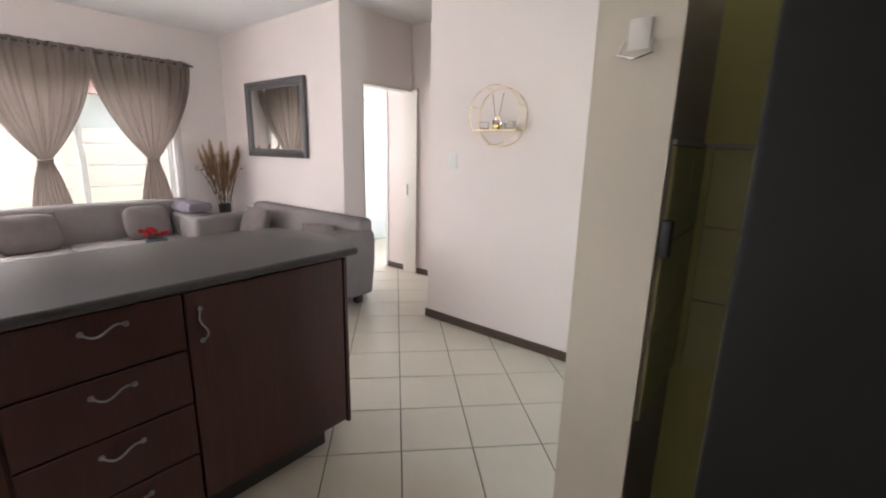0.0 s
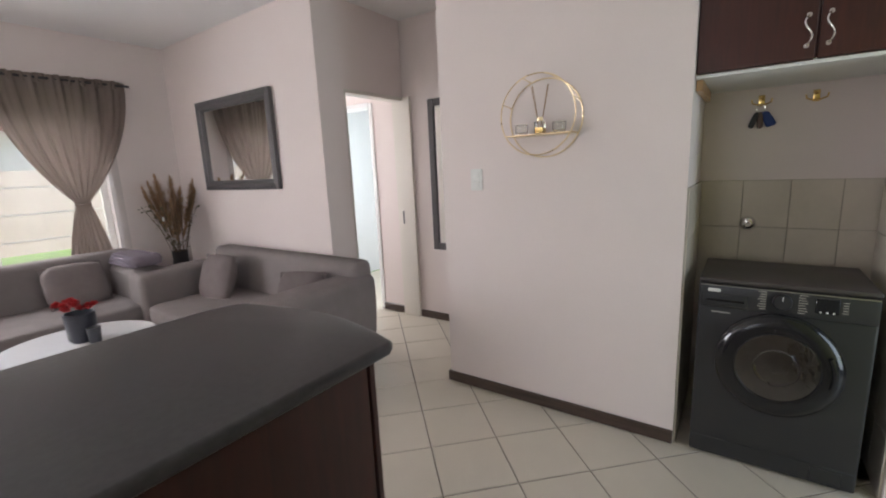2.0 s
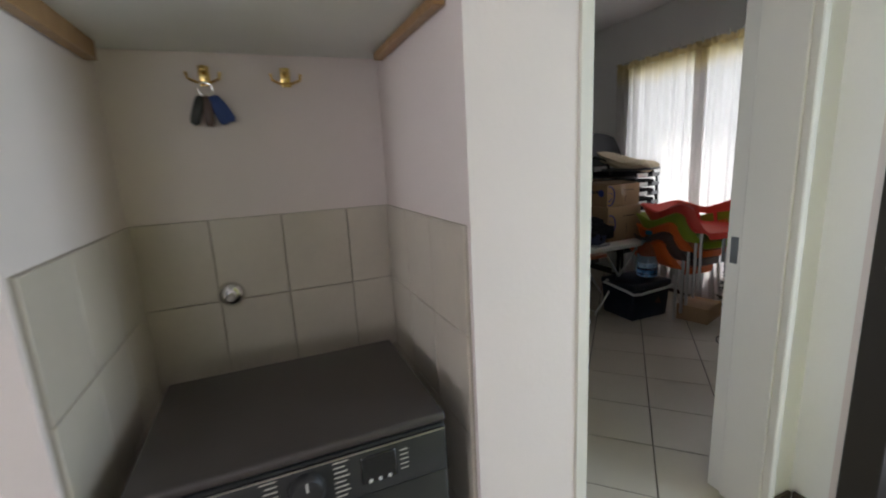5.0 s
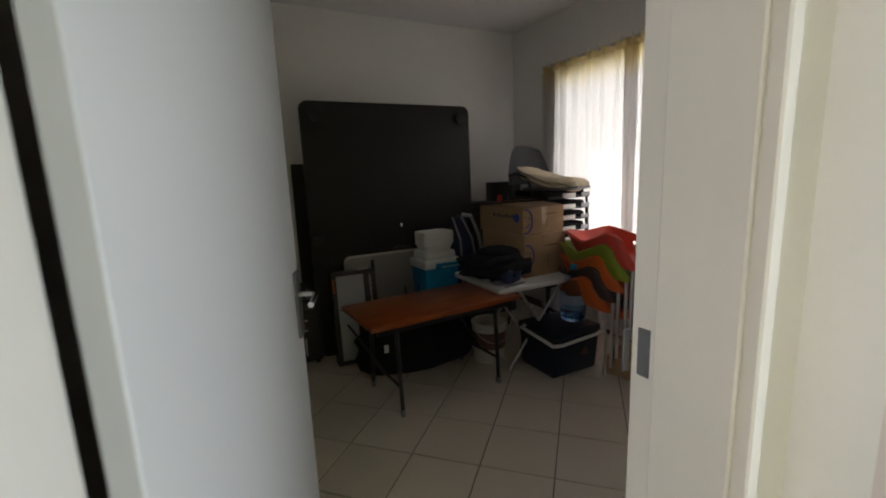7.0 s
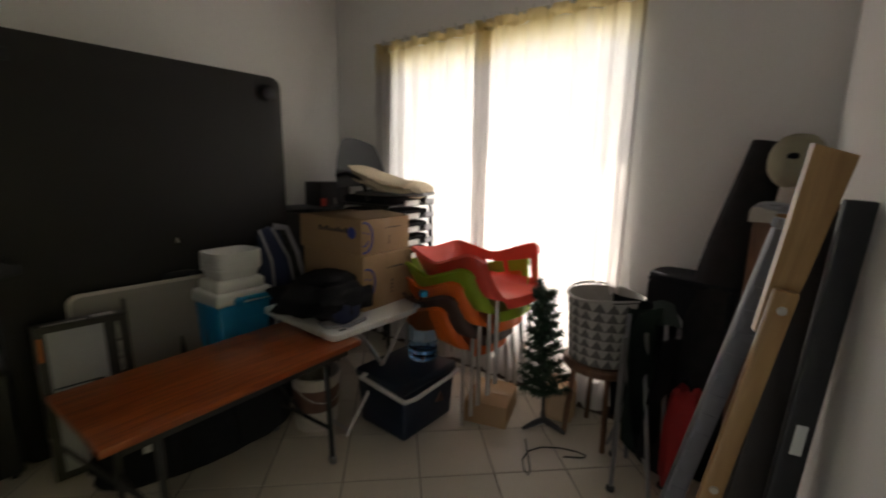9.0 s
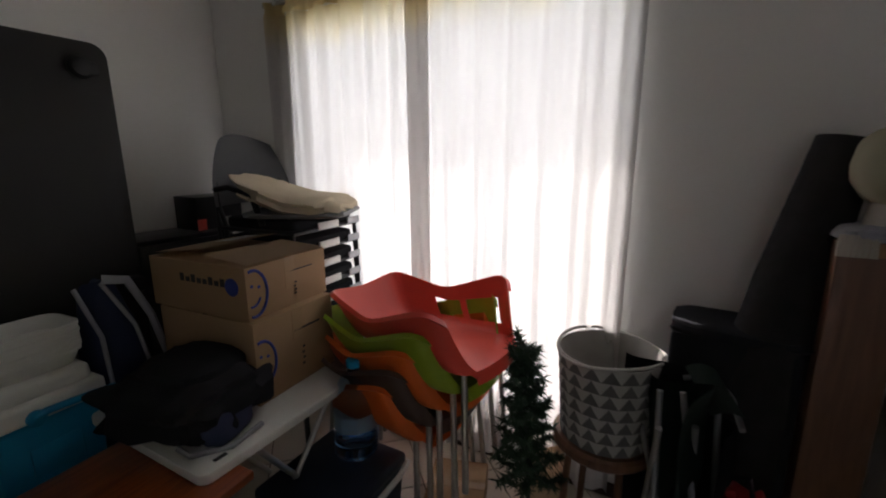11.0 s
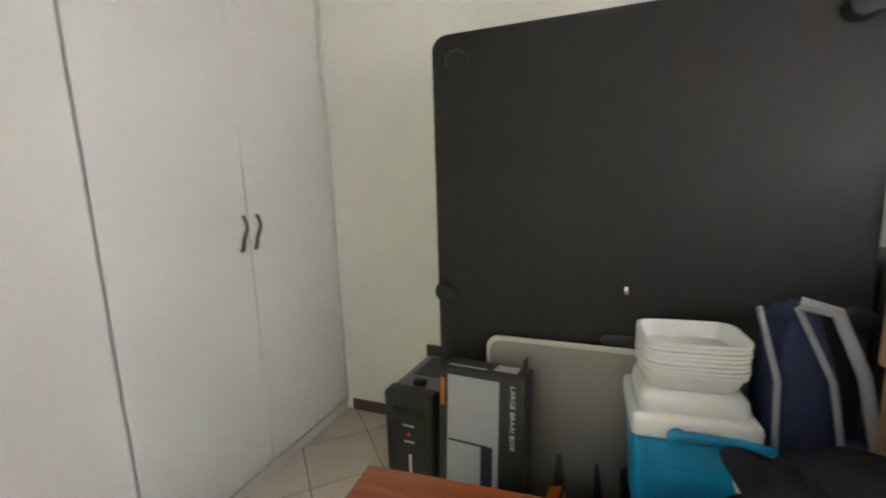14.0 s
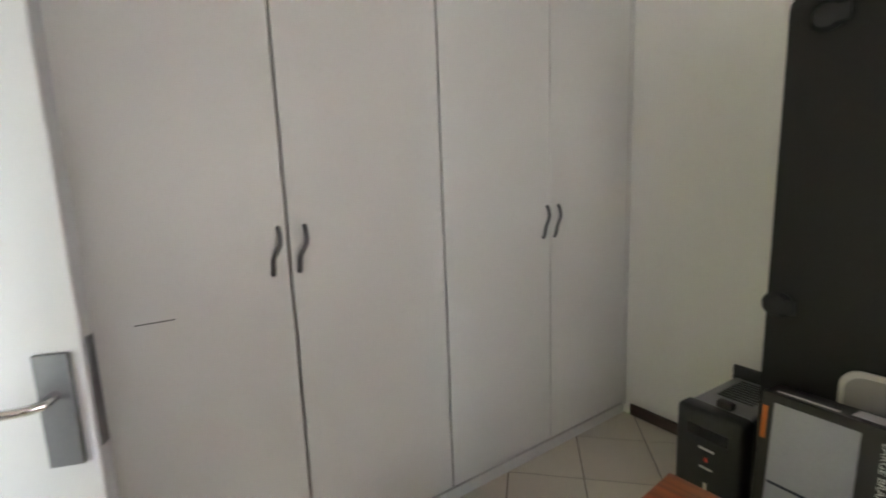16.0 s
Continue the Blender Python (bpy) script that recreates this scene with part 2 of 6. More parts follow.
GREYPANEL = mat("grey_panel_laminate", (0.27, 0.255, 0.235), 0.5, var=0.06, scale=3, bump=0.03)
PANELEDGE = mat("pale_panel_edge", (0.55, 0.52, 0.47), 0.5, var=0.05, bump=0.03)
WARDROBE = mat("white_wardrobe_melamine", (0.70, 0.69, 0.66), 0.42, var=0.02, scale=1.5, bump=0.02, fine=80)
# Shade of the gaps between the white doors, put into the body colour.
SEAMSHADE = mat("wardrobe_gap_shade", (0.36, 0.34, 0.30), 0.7, var=0.05, bump=0.0)
HANDLEGREY = mat("worn_pewter_handle", (0.16, 0.16, 0.165), 0.35, 0.7, var=0.15, bump=0.03)
PINE = wood("varnished_pine", (0.42, 0.25, 0.11), (0.30, 0.165, 0.065), 0.42, stretch=(9, 9, 1))
BROWNWOOD = wood("brown_veneer", (0.20, 0.095, 0.05), (0.12, 0.055, 0.03), 0.5, stretch=(9, 9, 1))
GREYMETAL = mat("grey_ribbed_metal", (0.17, 0.17, 0.19), 0.5, 0.4, var=0.1, bump=0.2, fine=90)
CARPET = mat("dark_rolled_carpet", (0.03, 0.028, 0.028), 0.97, var=0.25, scale=20, bump=0.8, fine=300, spec=0.05)
KHAKI = mat("khaki_felt", (0.30, 0.275, 0.19), 0.95, var=0.12, scale=10, bump=0.3, fine=300)
FRINGE = mat("cream_wool_fringe", (0.50, 0.46, 0.40), 0.95, var=0.1, bump=0.4)
REDPL = mat("red_shell_plastic", (0.70, 0.065, 0.04), 0.38, var=0.05, bump=0.03)
LIMEPL = mat("lime_shell_plastic", (0.27, 0.38, 0.02), 0.4, var=0.05, bump=0.03)
ORANGEPL = mat("orange_shell_plastic", (0.72, 0.13, 0.015), 0.4, var=0.05, bump=0.03)
BROWNPL = mat("brown_shell_plastic", (0.085, 0.05, 0.04), 0.42, var=0.05, bump=0.03)
REDCLOTH = mat("red_nylon", (0.42, 0.02, 0.022), 0.7, var=0.15, bump=0.3)
CREAMCUSHION = mat("cream_quilted_cushion", (0.56, 0.47, 0.34), 0.95, var=0.1, scale=8, bump=0.4, fine=300, spec=0.1)
GREYMESH = mat("grey_chair_back_plastic", (0.11, 0.11, 0.115), 0.5, var=0.1, bump=0.1)
NEEDLE = mat("dark_green_tinsel", (0.012, 0.035, 0.014), 0.6, var=0.4, scale=30, bump=0.0)
REED = mat("dried_plume", (0.36, 0.22, 0.12), 0.95, var=0.2, scale=20, bump=0.3)
STALK = mat("dry_stalk", (0.15, 0.10, 0.06), 0.9, var=0.2, bump=0.1)
LEAFDRY = mat("dry_olive_leaf", (0.12, 0.11, 0.06), 0.85, var=0.25, bump=0.1)
PETAL = mat("crimson_petal", (0.45, 0.015, 0.02), 0.7, var=0.25, scale=30, bump=0.2)
SLATEPOT = mat("dark_slate_pot", (0.04, 0.042, 0.055), 0.35, var=0.15, bump=0.05)
TABLEWHITE = mat("white_lacquer", (0.74, 0.73, 0.73), 0.2, var=0.03, bump=0.0)
CAMPGREEN = mat("dark_green_camp_canvas", (0.018, 0.034, 0.028), 0.85, var=0.2, scale=12, bump=0.4, fine=300)
BASKETDARK = mat("basket_grey_print", (0.13, 0.125, 0.12), 0.85, var=0.15, scale=20, bump=0.3, fine=250)
BASKETPALE = mat("basket_pale_print", (0.40, 0.38, 0.35), 0.85, var=0.1, scale=20, bump=0.3, fine=250)
BRICK = mat("outside_face_brick", (0.42, 0.21, 0.11), 0.85, var=0.25, scale=14, bump=0.5, fine=90, each=0.5)
MORTAR = mat("mortar", (0.34, 0.30, 0.26), 0.95, var=0.1, bump=0.4)
GATEIRON = mat("dark_bronze_door_metal", (0.035, 0.027, 0.022), 0.4, 0.3, var=0.15, bump=0.05)
PINKWALL = mat("pink_garden_wall_paint", (0.62, 0.47, 0.42), 0.9, var=0.08, scale=3, bump=0.3)
LAWN = mat("lawn", (0.17, 0.29, 0.06), 0.95, var=0.4, scale=3, bump=0.8, fine=60)
PAVING = mat("patio_concrete", (0.42, 0.41, 0.40), 0.85, var=0.12, scale=3, bump=0.3)
ROOFTILE = mat("roof_tile_red", (0.22, 0.09, 0.06), 0.85, var=0.2, scale=6, bump=0.4)
FRIDGE = mat("dark_fridge_steel", (0.010, 0.009, 0.008), 0.6, 0.0, var=0.08, bump=0.02, fine=200, spec=0.2, stretch=(20, 20, 1))
BUCKETWHITE = mat("scuffed_white_bucket", (0.60, 0.56, 0.50), 0.45, var=0.12, scale=9, bump=0.05)
LABELBROWN = mat("bucket_label_print", (0.16, 0.085, 0.06), 0.6, var=0.3, scale=20, bump=0.0)
BOXGREY = mat("printed_grey_picture", (0.36, 0.365, 0.39), 0.35, var=0.15, scale=2.5, bump=0.0)
BOXBLACK = mat("printed_black_card", (0.016, 0.014, 0.015), 0.4, var=0.15, bump=0.0)
ORANGEINK = mat("orange_print", (0.50, 0.13, 0.02), 0.6, var=0.1, bump=0.0)
YELLOWPACK = mat("yellow_foil", (0.55, 0.33, 0.03), 0.3, var=0.2, bump=0.1)
BLUEWORK = mat("blue_glove_rubber", (0.02, 0.05, 0.20), 0.6, var=0.2, bump=0.2)


# ---- mesh helpers ----
def bx(bm, x0, x1, y0, y1, z0, z1, bev=0.0, seg=2):
    v = [bm.verts.new((x, y, z)) for x in (x0, x1) for y in (y0, y1) for z in (z0, z1)]
    fs = [bm.faces.new([v[i] for i in q]) for q in ((0, 1, 3, 2), (4, 6, 7, 5), (0, 4, 5, 1), (2, 3, 7, 6), (0, 2, 6, 4), (1, 5, 7, 3))]
    if bev:
        es = {e for f in fs for e in f.edges}
        bmesh.ops.bevel(bm, geom=list(es), offset=bev, segments=seg, profile=0.5, affect="EDGES")
    return bm


def ring(bm, c, ax, ay, r, n):
    return [bm.verts.new(c + ax * (r * math.cos(2 * math.pi * i / n)) + ay * (r * math.sin(2 * math.pi * i / n))) for i in range(n)]


def skin(bm, rings, closed=False, caps=True):
    n = len(rings[0])
    for a, b in zip(rings, rings[1:] + (rings[:1] if closed else [])):
        for i in range(n):
            bm.faces.new((a[i], a[(i + 1) % n], b[(i + 1) % n], b[i]))
    if caps and not closed:
        bm.faces.new(rings[0][::-1])
        bm.faces.new(rings[-1])


def tube(bm, pts, r, n=8, closed=False, radii=None):
    pts = [Vector(p) for p in pts]
    rings = []
    up = None
    for i, p in enumerate(pts):
        a = pts[(i - 1) % len(pts)] if (closed or i) else p
        b = pts[(i + 1) % len(pts)] if (closed or i < len(pts) - 1) else p
        d = (b - a).normalized()
        if up is None:
            up = d.orthogonal().normalized()
        up = (up - d * up.dot(d)).normalized()
        rings.append(ring(bm, p, up, d.cross(up), radii[i] if radii else r, n))
    skin(bm, rings, closed)
    return bm


def rod(bm, p, q, r, n=10, r2=None):
    return tube(bm, (p, q), r, n, radii=(r, r if r2 is None else r2))


def lathe(bm, prof, n=28, at=(0, 0, 0), axis="z"):
    """A turned shape from (radius, height) pairs; it ends in caps."""
    o = Vector(at)
    ax, ay, az = {"z": ((1, 0, 0), (0, 1, 0), (0, 0, 1)), "y": ((1, 0, 0), (0, 0, 1), (0, -1, 0)), "x": ((0, 1, 0), (0, 0, 1), (1, 0, 0))}[axis]
    ax, ay, az = Vector(ax), Vector(ay), Vector(az)
    skin(bm, [ring(bm, o + az * h, ax, ay, max(r, 1e-4), n) for r, h in prof])
    return bm


def sheet(bm, f, nu, nv, thick=0.0):
    g = [[bm.verts.new(f(i / nu, j / nv)) for j in range(nv + 1)] for i in range(nu + 1)]
    fs = [bm.faces.new((g[i][j], g[i + 1][j], g[i + 1][j + 1], g[i][j + 1])) for i in range(nu) for j in range(nv)]
    if thick:
        bmesh.ops.solidify(bm, geom=fs, thickness=thick)
    return bm


def blob(bm, c, size, p=0.5, nu=20, nv=12, rough=0.0, freq=3.0, pinch=0.0):
    """A soft stuffed shape: a rounded box (small p) to a ball (p = 1), with dents."""
    sg = lambda v, e: math.copysign(abs(v) ** e, v)
    rows = []
    for j in range(1, nv):
        b = math.pi * (j / nv - 0.5)
        row = []
        for i in range(nu):
            a = 2 * math.pi * i / nu
            v = Vector((sg(math.cos(b), p) * sg(math.cos(a), p), sg(math.cos(b), p) * sg(math.sin(a), p), sg(math.sin(b), p)))
            if pinch:
                v.z *= 1 - pinch * (v.x * v.x + v.y * v.y) / 2
            if rough:
                v *= 1 + rough * noise.noise(v * freq + Vector(c) * 3)
            row.append(bm.verts.new((c[0] + v.x * size[0], c[1] + v.y * size[1], c[2] + v.z * size[2])))
        rows.append(row)
    skin(bm, rows)
    return bm


def mesh_of(name, bm, material, smooth=True):
    bmesh.ops.recalc_face_normals(bm, faces=bm.faces)
    me = bpy.data.meshes.new(name)
    bm.to_mesh(me)
    bm.free()
    if smooth:
        me.shade_smooth()
        me.set_sharp_from_angle(angle=radians(38))
    me.materials.append(material)
    return me


def part(name, bm, material, parent, label="", smooth=True):
    ob = new(name, mesh_of(name, bm, material, smooth))
    ob.parent = parent
    if label:
        tagged(ob, label)
    return ob


def piece(name, me, parent, at=(0, 0, 0)):
    ob = new(name, me)
    ob.parent, ob.location = parent, at
    return ob


def thing(name, label, category, at=(0, 0, 0), rz=0.0, group="", rx=0.0, ry=0.0):
    ob = new(name)
    ob.empty_display_size = 0.1
    ob.matrix_basis = pose(*at, rx, ry, rz)
    return tagged(ob, label, category, group)


def single(name, bm, material, label, category, at=(0, 0, 0), rz=0.0, group="", kind="", smooth=True):
    ob = new(name, mesh_of(name, bm, material, smooth))
    ob.matrix_basis = pose(*at, 0, 0, rz)
    return tagged(ob, label, category, group, kind)


def B(*a, **k):
    return bx(bmesh.new(), *a, **k)


def setting(name, bm, material, label, category="wall"):
    return single(name, bm, material, label, category, kind="structure", smooth=False)

# ---- structure ----
TOP = 2.74
bm = B(-5.75, -5.55, -1.75, 2.77, 0, 0.72)
bx(bm, -5.75, -5.55, -1.75, 2.77, 2.12, TOP)
bx(bm, -5.75, -5.55, -1.75, -1.3, 0.72, 2.12)
bx(bm, -5.75, -5.55, 2.0, 2.77, 0.72, 2.12)
setting("wall_west", bm, PLASTER, "off-white plastered lounge wall with a wide window")
setting("wall_north", B(-5.55, -3.30, 2.62, 2.77, 0, TOP), PLASTER, "off-white plastered lounge wall behind the small sofa")
bm = B(-3.42, -3.30, 2.77, 2.87, 0, TOP)
bx(bm, -3.42, -3.30, 2.87, 3.56, 2.03, TOP)
setting("wall_hall_west", bm, PLASTER, "off-white hall wall with a doorway")
bm = B(-3.70, -1.07, 3.58, 3.73, 0, TOP)
bx(bm, -5.0, -4.5, 3.58, 3.73, 0, TOP)
bx(bm, -4.5, -3.70, 3.58, 3.73, 2.03, TOP)
setting("wall_hall_north", bm, PLASTER, "off-white wall at the end of the hall with a doorway")
# The opening beside the passage is added, out of view, for its fill lamp.
bm = B(-5.12, -5.0, 2.77, 3.58, 0, 0.9)
bx(bm, -5.12, -5.0, 2.77, 3.58, 2.1, TOP)
bx(bm, -5.12, -5.0, 2.77, 2.85, 0.9, 2.1)
bx(bm, -5.12, -5.0, 3.5, 3.58, 0.9, 2.1)
bx(bm, -5.12, -5.0, 3.58, 4.1, 0, TOP)
bx(bm, -5.12, -5.0, 4.1, 5.42, 0, TOP)
setting("wall_bath_west", bm, DOORPAINT, "white wall of the bright room past the hall")
setting("wall_bath_north", B(-5.0, -3.9, 5.3, 5.42, 0, TOP), DOORPAINT, "white far wall of the bright room past the hall")
# Opening added out of view to hold the far room lamp.
bm = B(-3.9, -3.0, 5.3, 5.42, 0, 0.9)
bx(bm, -3.9, -3.0, 5.3, 5.42, 2.1, TOP)
bx(bm, -3.2, -3.0, 5.3, 5.42, 0.9, 2.1)
setting("wall_bath_window", bm, DOORPAINT, "white wall with an unseen opening added for the far room lamp")
setting("wall_bath_east", B(-3.1, -3.0, 3.73, 5.3, 0, TOP), DOORPAINT, "white side wall of the bright room past the hall")
setting("wall_feature", B(-2.27, -0.95, 2.66, 2.78, 0, TOP), PLASTER, "off-white plastered wall carrying the round gold shelf")
setting("wall_niche_west", B(-1.07, -0.95, 2.78, 3.58, 0, TOP), PLASTER, "off-white side wall of the laundry niche")
setting("wall_niche_back", B(-0.95, -0.20, 3.30, 3.42, 0, TOP), PLASTER, "off-white back wall of the laundry niche")
bm = B(-0.20, 0.075, 2.66, 2.92, 0, TOP)
bx(bm, -0.20, -0.08, 2.92, 3.55, 0, TOP)
setting("wall_pier", bm, PLASTER, "pale wall pier between laundry niche and store room door")
setting("wall_store_west", B(-0.72, -0.60, 3.42, 6.25, 0, TOP), STOREPAINT, "white store room wall behind the wardrobe")
setting("wall_store_north", B(-0.60, 3.28, 6.10, 6.25, 0, TOP), STOREPAINT, "white store room wall behind the leaning black table")
bm = B(3.06, 3.28, 2.92, 3.74, 0, TOP)
bx(bm, 3.06, 3.28, 5.42, 6.10, 0, TOP)
bx(bm, 3.06, 3.28, 3.74, 5.42, 0, 0.38)
bx(bm, 3.06, 3.28, 3.74, 5.42, 2.20, TOP)
setting("wall_store_east", bm, STOREPAINT, "white store room wall with the curtained window")
bm = B(1.030, 1.18, 2.72, 2.92, 0, TOP)
bx(bm, 0.075, 1.030, 2.70, 2.92, 2.07, TOP)
bx(bm, 1.18, 3.28, 2.60, 2.92, 0, TOP)
setting("wall_store_south", bm, STOREPAINT, "white wall with the store room doorway")
bm = B(1.18, 1.36, -1.75, 1.45, 0, TOP)
bx(bm, 1.18, 1.36, 2.54, 2.60, 0, TOP)
bx(bm, 1.18, 1.36, 1.45, 2.54, 2.12, TOP)
setting("wall_east", bm, PLASTER, "off-white wall with the outside door")
bm = B(-0.335, -0.175, 0.91, 1.42, 0, TOP)
setting("wall_kitchen_end", bm, CREAM, "cream painted end of the kitchen partition wall")
setting("wall_kitchen_back", B(-0.175, 1.18, 1.30, 1.42, 0, TOP), GREEN, "olive green kitchen wall behind the fridge")
# Closing wall; its opening is added for the kitchen fill lamp.
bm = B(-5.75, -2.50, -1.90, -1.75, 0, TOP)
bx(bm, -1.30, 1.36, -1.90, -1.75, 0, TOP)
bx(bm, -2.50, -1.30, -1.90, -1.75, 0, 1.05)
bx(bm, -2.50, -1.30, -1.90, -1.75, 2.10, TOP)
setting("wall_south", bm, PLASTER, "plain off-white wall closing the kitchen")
bm = B(-5.75, 1.36, -1.90, 2.70, 2.665, 2.80)
bx(bm, -5.75, -1.0, 2.70, 5.42, 2.665, 2.80)
bx(bm, -1.0, -0.09, 2.70, 3.42, 2.665, 2.80)
setting("ceiling_main", bm, CEIL, "white painted lounge and kitchen ceiling", "ceiling")
setting("ceiling_store", B(-0.72, 3.28, 2.70, 6.25, 2.712, 2.82), CEIL, "white painted store room ceiling", "ceiling")

# skirting boards
def skirting(name, x0, x1, y0, y1):
    setting(name, B(x0, x1, y0, y1, 0.003, 0.072, 0.004, 1), SKIRT, "dark brown stained timber skirting board", "skirting")


skirting("baseboard_feature", -2.285, -0.95, 2.645, 2.66)
skirting("baseboard_feature_end", -2.285, -2.27, 2.66, 2.78)
skirting("baseboard_hall", -3.22, -1.07, 3.565, 3.58)
skirting("baseboard_passage", -3.70, -3.40, 3.565, 3.58)
skirting("baseboard_door_side", 1.038, 1.165, 2.705, 2.72)
skirting("baseboard_gate_return", 1.165, 1.18, 2.577, 2.705)
skirting("baseboard_store_north", 0.06, 3.06, 6.085, 6.10)
skirting("baseboard_store_east", 3.045, 3.06, 2.94, 6.085)
skirting("baseboard_lounge_north", -5.54, -3.30, 2.605, 2.62)
skirting("baseboard_store_south", 1.055, 3.045, 2.92, 2.935)

# store room door frame and leaf
bm = B(0.075, 0.115, 2.655, 2.93, 0, 2.07, 0.004, 1)
bx(bm, 1.000, 1.035, 2.695, 2.93, 0, 2.07, 0.004, 1)
bx(bm, 0.115, 1.000, 2.68, 2.93, 2.03, 2.07, 0.004, 1)
bx(bm, 0.115, 0.127, 2.70, 2.87, 0, 2.03, 0.003, 1)
bx(bm, 0.988, 1.000, 2.72, 2.87, 0, 2.03, 0.003, 1)
fr = setting("door_1_surround", bm, FRAMEPAINT, "cream gloss painted door frame", "door frame")
bm = B(0.997, 1.0015, 2.885, 2.912, 0.97, 1.07, 0.001, 1)
bx(bm, 0.982, 1.000, 2.9315, 2.936, 0.97, 1.06, 0.001, 1)
part("strike_plate", bm, HANDLEGREY, fr, "worn steel strike plate")
LEAFYAW = math.degrees(math.atan2(0.86, 0.312))
leaf = thing("door_1", "white painted flush interior door standing open", "door", (0.150, 2.925, 0), LEAFYAW)
leaf["kind"] = "structure"
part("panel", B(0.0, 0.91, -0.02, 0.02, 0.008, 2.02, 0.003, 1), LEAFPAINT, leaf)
part("latch_plate", B(0.909, 0.913, -0.012, 0.012, 0.915, 1.125, 0.001, 1), HANDLEGREY, leaf, "steel latch plate in the door edge")
for s in (1, -1):
    bm = bmesh.new()
    bx(bm, 0.835, 0.89, s * 0.021, s * 0.030, 0.895, 1.105, 0.002, 1)
    bp = part("handle_plate", bm, HANDLEGREY, leaf, "brushed steel lever handle plate")
    bm = tube(bmesh.new(), [(0.863, s * 0.03, 1.03), (0.863, s * 0.07, 1.03), (0.845, s * 0.082, 1.03), (0.755, s * 0.082, 1.025)], 0.009, 10)
    part("lever", bm, CHROME, bp, "chrome lever handle")

# hall doorway jamb with strike plate
bm = B(-3.42, -3.22, 3.55, 3.58, 0, 2.03, 0.003, 1)
bx(bm, -3.425, -3.295, 2.865, 2.885, 0, 2.03, 0.003, 1)
bx(bm, -3.42, -3.30, 2.885, 3.55, 2.0, 2.03, 0.003, 1)
fr = setting("door_2_surround", bm, FRAMEPAINT, "white painted hall door frame", "door frame")
part("strike_plate", B(-3.36, -3.345, 3.546, 3.551, 0.90, 1.02), HANDLEGREY, fr, "dark strike plate slot")
bm = B(-3.735, -3.69, 3.57, 3.74, 0, 2.03, 0.003, 1)
bx(bm, -4.5, -3.735, 3.57, 3.74, 2.0, 2.04, 0.003, 1)
setting("door_3_surround", bm, DOORPAINT, "white painted frame of the far doorway", "door frame")

# outside door: dark metal frame with a barred security gate standing open outwards
gate = thing("door_4", "dark bronze metal outside door frame, door folded open", "door", (0, 0, 0))
gate["kind"] = "structure"
bm = B(1.165, 1.27, 2.47, 2.575, 0, 2.12, 0.004, 1)
bx(bm, 1.165, 1.27, 1.42, 1.525, 0, 2.12, 0.004, 1)
bx(bm, 1.165, 1.27, 1.525, 2.47, 2.05, 2.12, 0.004, 1)
bx(bm, 1.165, 1.30, 1.525, 2.47, 0.0, 0.03, 0.004, 1)
part("door_frame", bm, GATEIRON, gate)
bm = B(1.28, 1.32, 2.43, 2.475, 0.03, 2.05, 0.003, 1)
part("track", bm, GATEIRON, gate)
for k, yy in enumerate((2.44, 2.415, 2.39)):
    bm = B(1.33 + 0.02 * k, 1.345 + 0.02 * k, yy - 0.012, yy, 0.05, 2.0, 0.002, 1)
    part("bar", bm, GATEIRON, gate)
for z in (1.25, 1.05):
    part("rail", B(1.33, 1.80, 2.40, 2.425, z, z + 0.03, 0.003, 1), GATEIRON, gate)
part("lock", B(1.16, 1.165, 2.50, 2.535, 1.0, 1.22, 0.001, 1), DULLSTEEL, gate, "grey lock face")
part("gate_stile", B(1.78, 1.815, 2.40, 2.435, 0.05, 2.0, 0.003, 1), GATEIRON, gate)

# outside
setting("ground", B(-300, 300, -300, 300, -0.25, -0.12), LAWN, "green lawn reaching into the distance", "lawn")
setting("patio", B(1.36, 4.5, -1.9, 2.60, -0.115, -0.02), PAVING, "pale grey concrete patio slab", "paving")
bm = B(-14.2, -14.0, -20, 20, -0.12, 1.75)
setting("backdrop_garden_wall", bm, PINKWALL, "pale pink garden wall across the lawn", "garden wall")
bm = B(-24, -18, -14, 12, -0.12, 2.9)
setting("backdrop_house", bm, PLASTER, "pale neighbouring house behind the garden wall", "house")
bm = bmesh.new()
v = [bm.verts.new(p) for p in ((-24.5, -14.5, 2.9), (-17.5, -14.5, 2.9), (-21, -14.5, 5.2), (-24.5, 12.5, 2.9), (-17.5, 12.5, 2.9), (-21, 12.5, 5.2))]
for q in ((0, 1, 2), (3, 5, 4), (0, 2, 5, 3), (1, 4, 5, 2), (0, 3, 4, 1)):
    bm.faces.new([v[i] for i in q])
setting("backdrop_roof", bm, ROOFTILE, "red tiled roof of the neighbouring house", "roof")

# lounge window
win = thing("window_1", "wide white metal window with slim burglar bars", "window", (-5.65, 0.35, 0))
win["kind"] = "structure"
bm = B(-0.03, 0.03, -1.65, 1.65, 0.72, 0.77)
bx(bm, -0.03, 0.03, -1.65, 1.65, 2.07, 2.12)
for y in (-1.65, -0.85, -0.02, 0.80, 1.60):
    bx(bm, -0.025, 0.025, y, y + 0.05, 0.77, 2.07)
part("window_frame", bm, FRAMEPAINT, win)
for y in (-1.6, -0.8, 0.03, 0.85):
    ob = part("pane", B(-0.004, 0.004, y, y + 0.75, 0.77, 2.07), GLASS, win)
    ob.visible_shadow = False
for i in range(5):
    part("burglar_bar", B(0.035, 0.045, -1.6, 1.6, 0.95 + 0.22 * i, 0.962 + 0.22 * i), FRAMEPAINT, win)
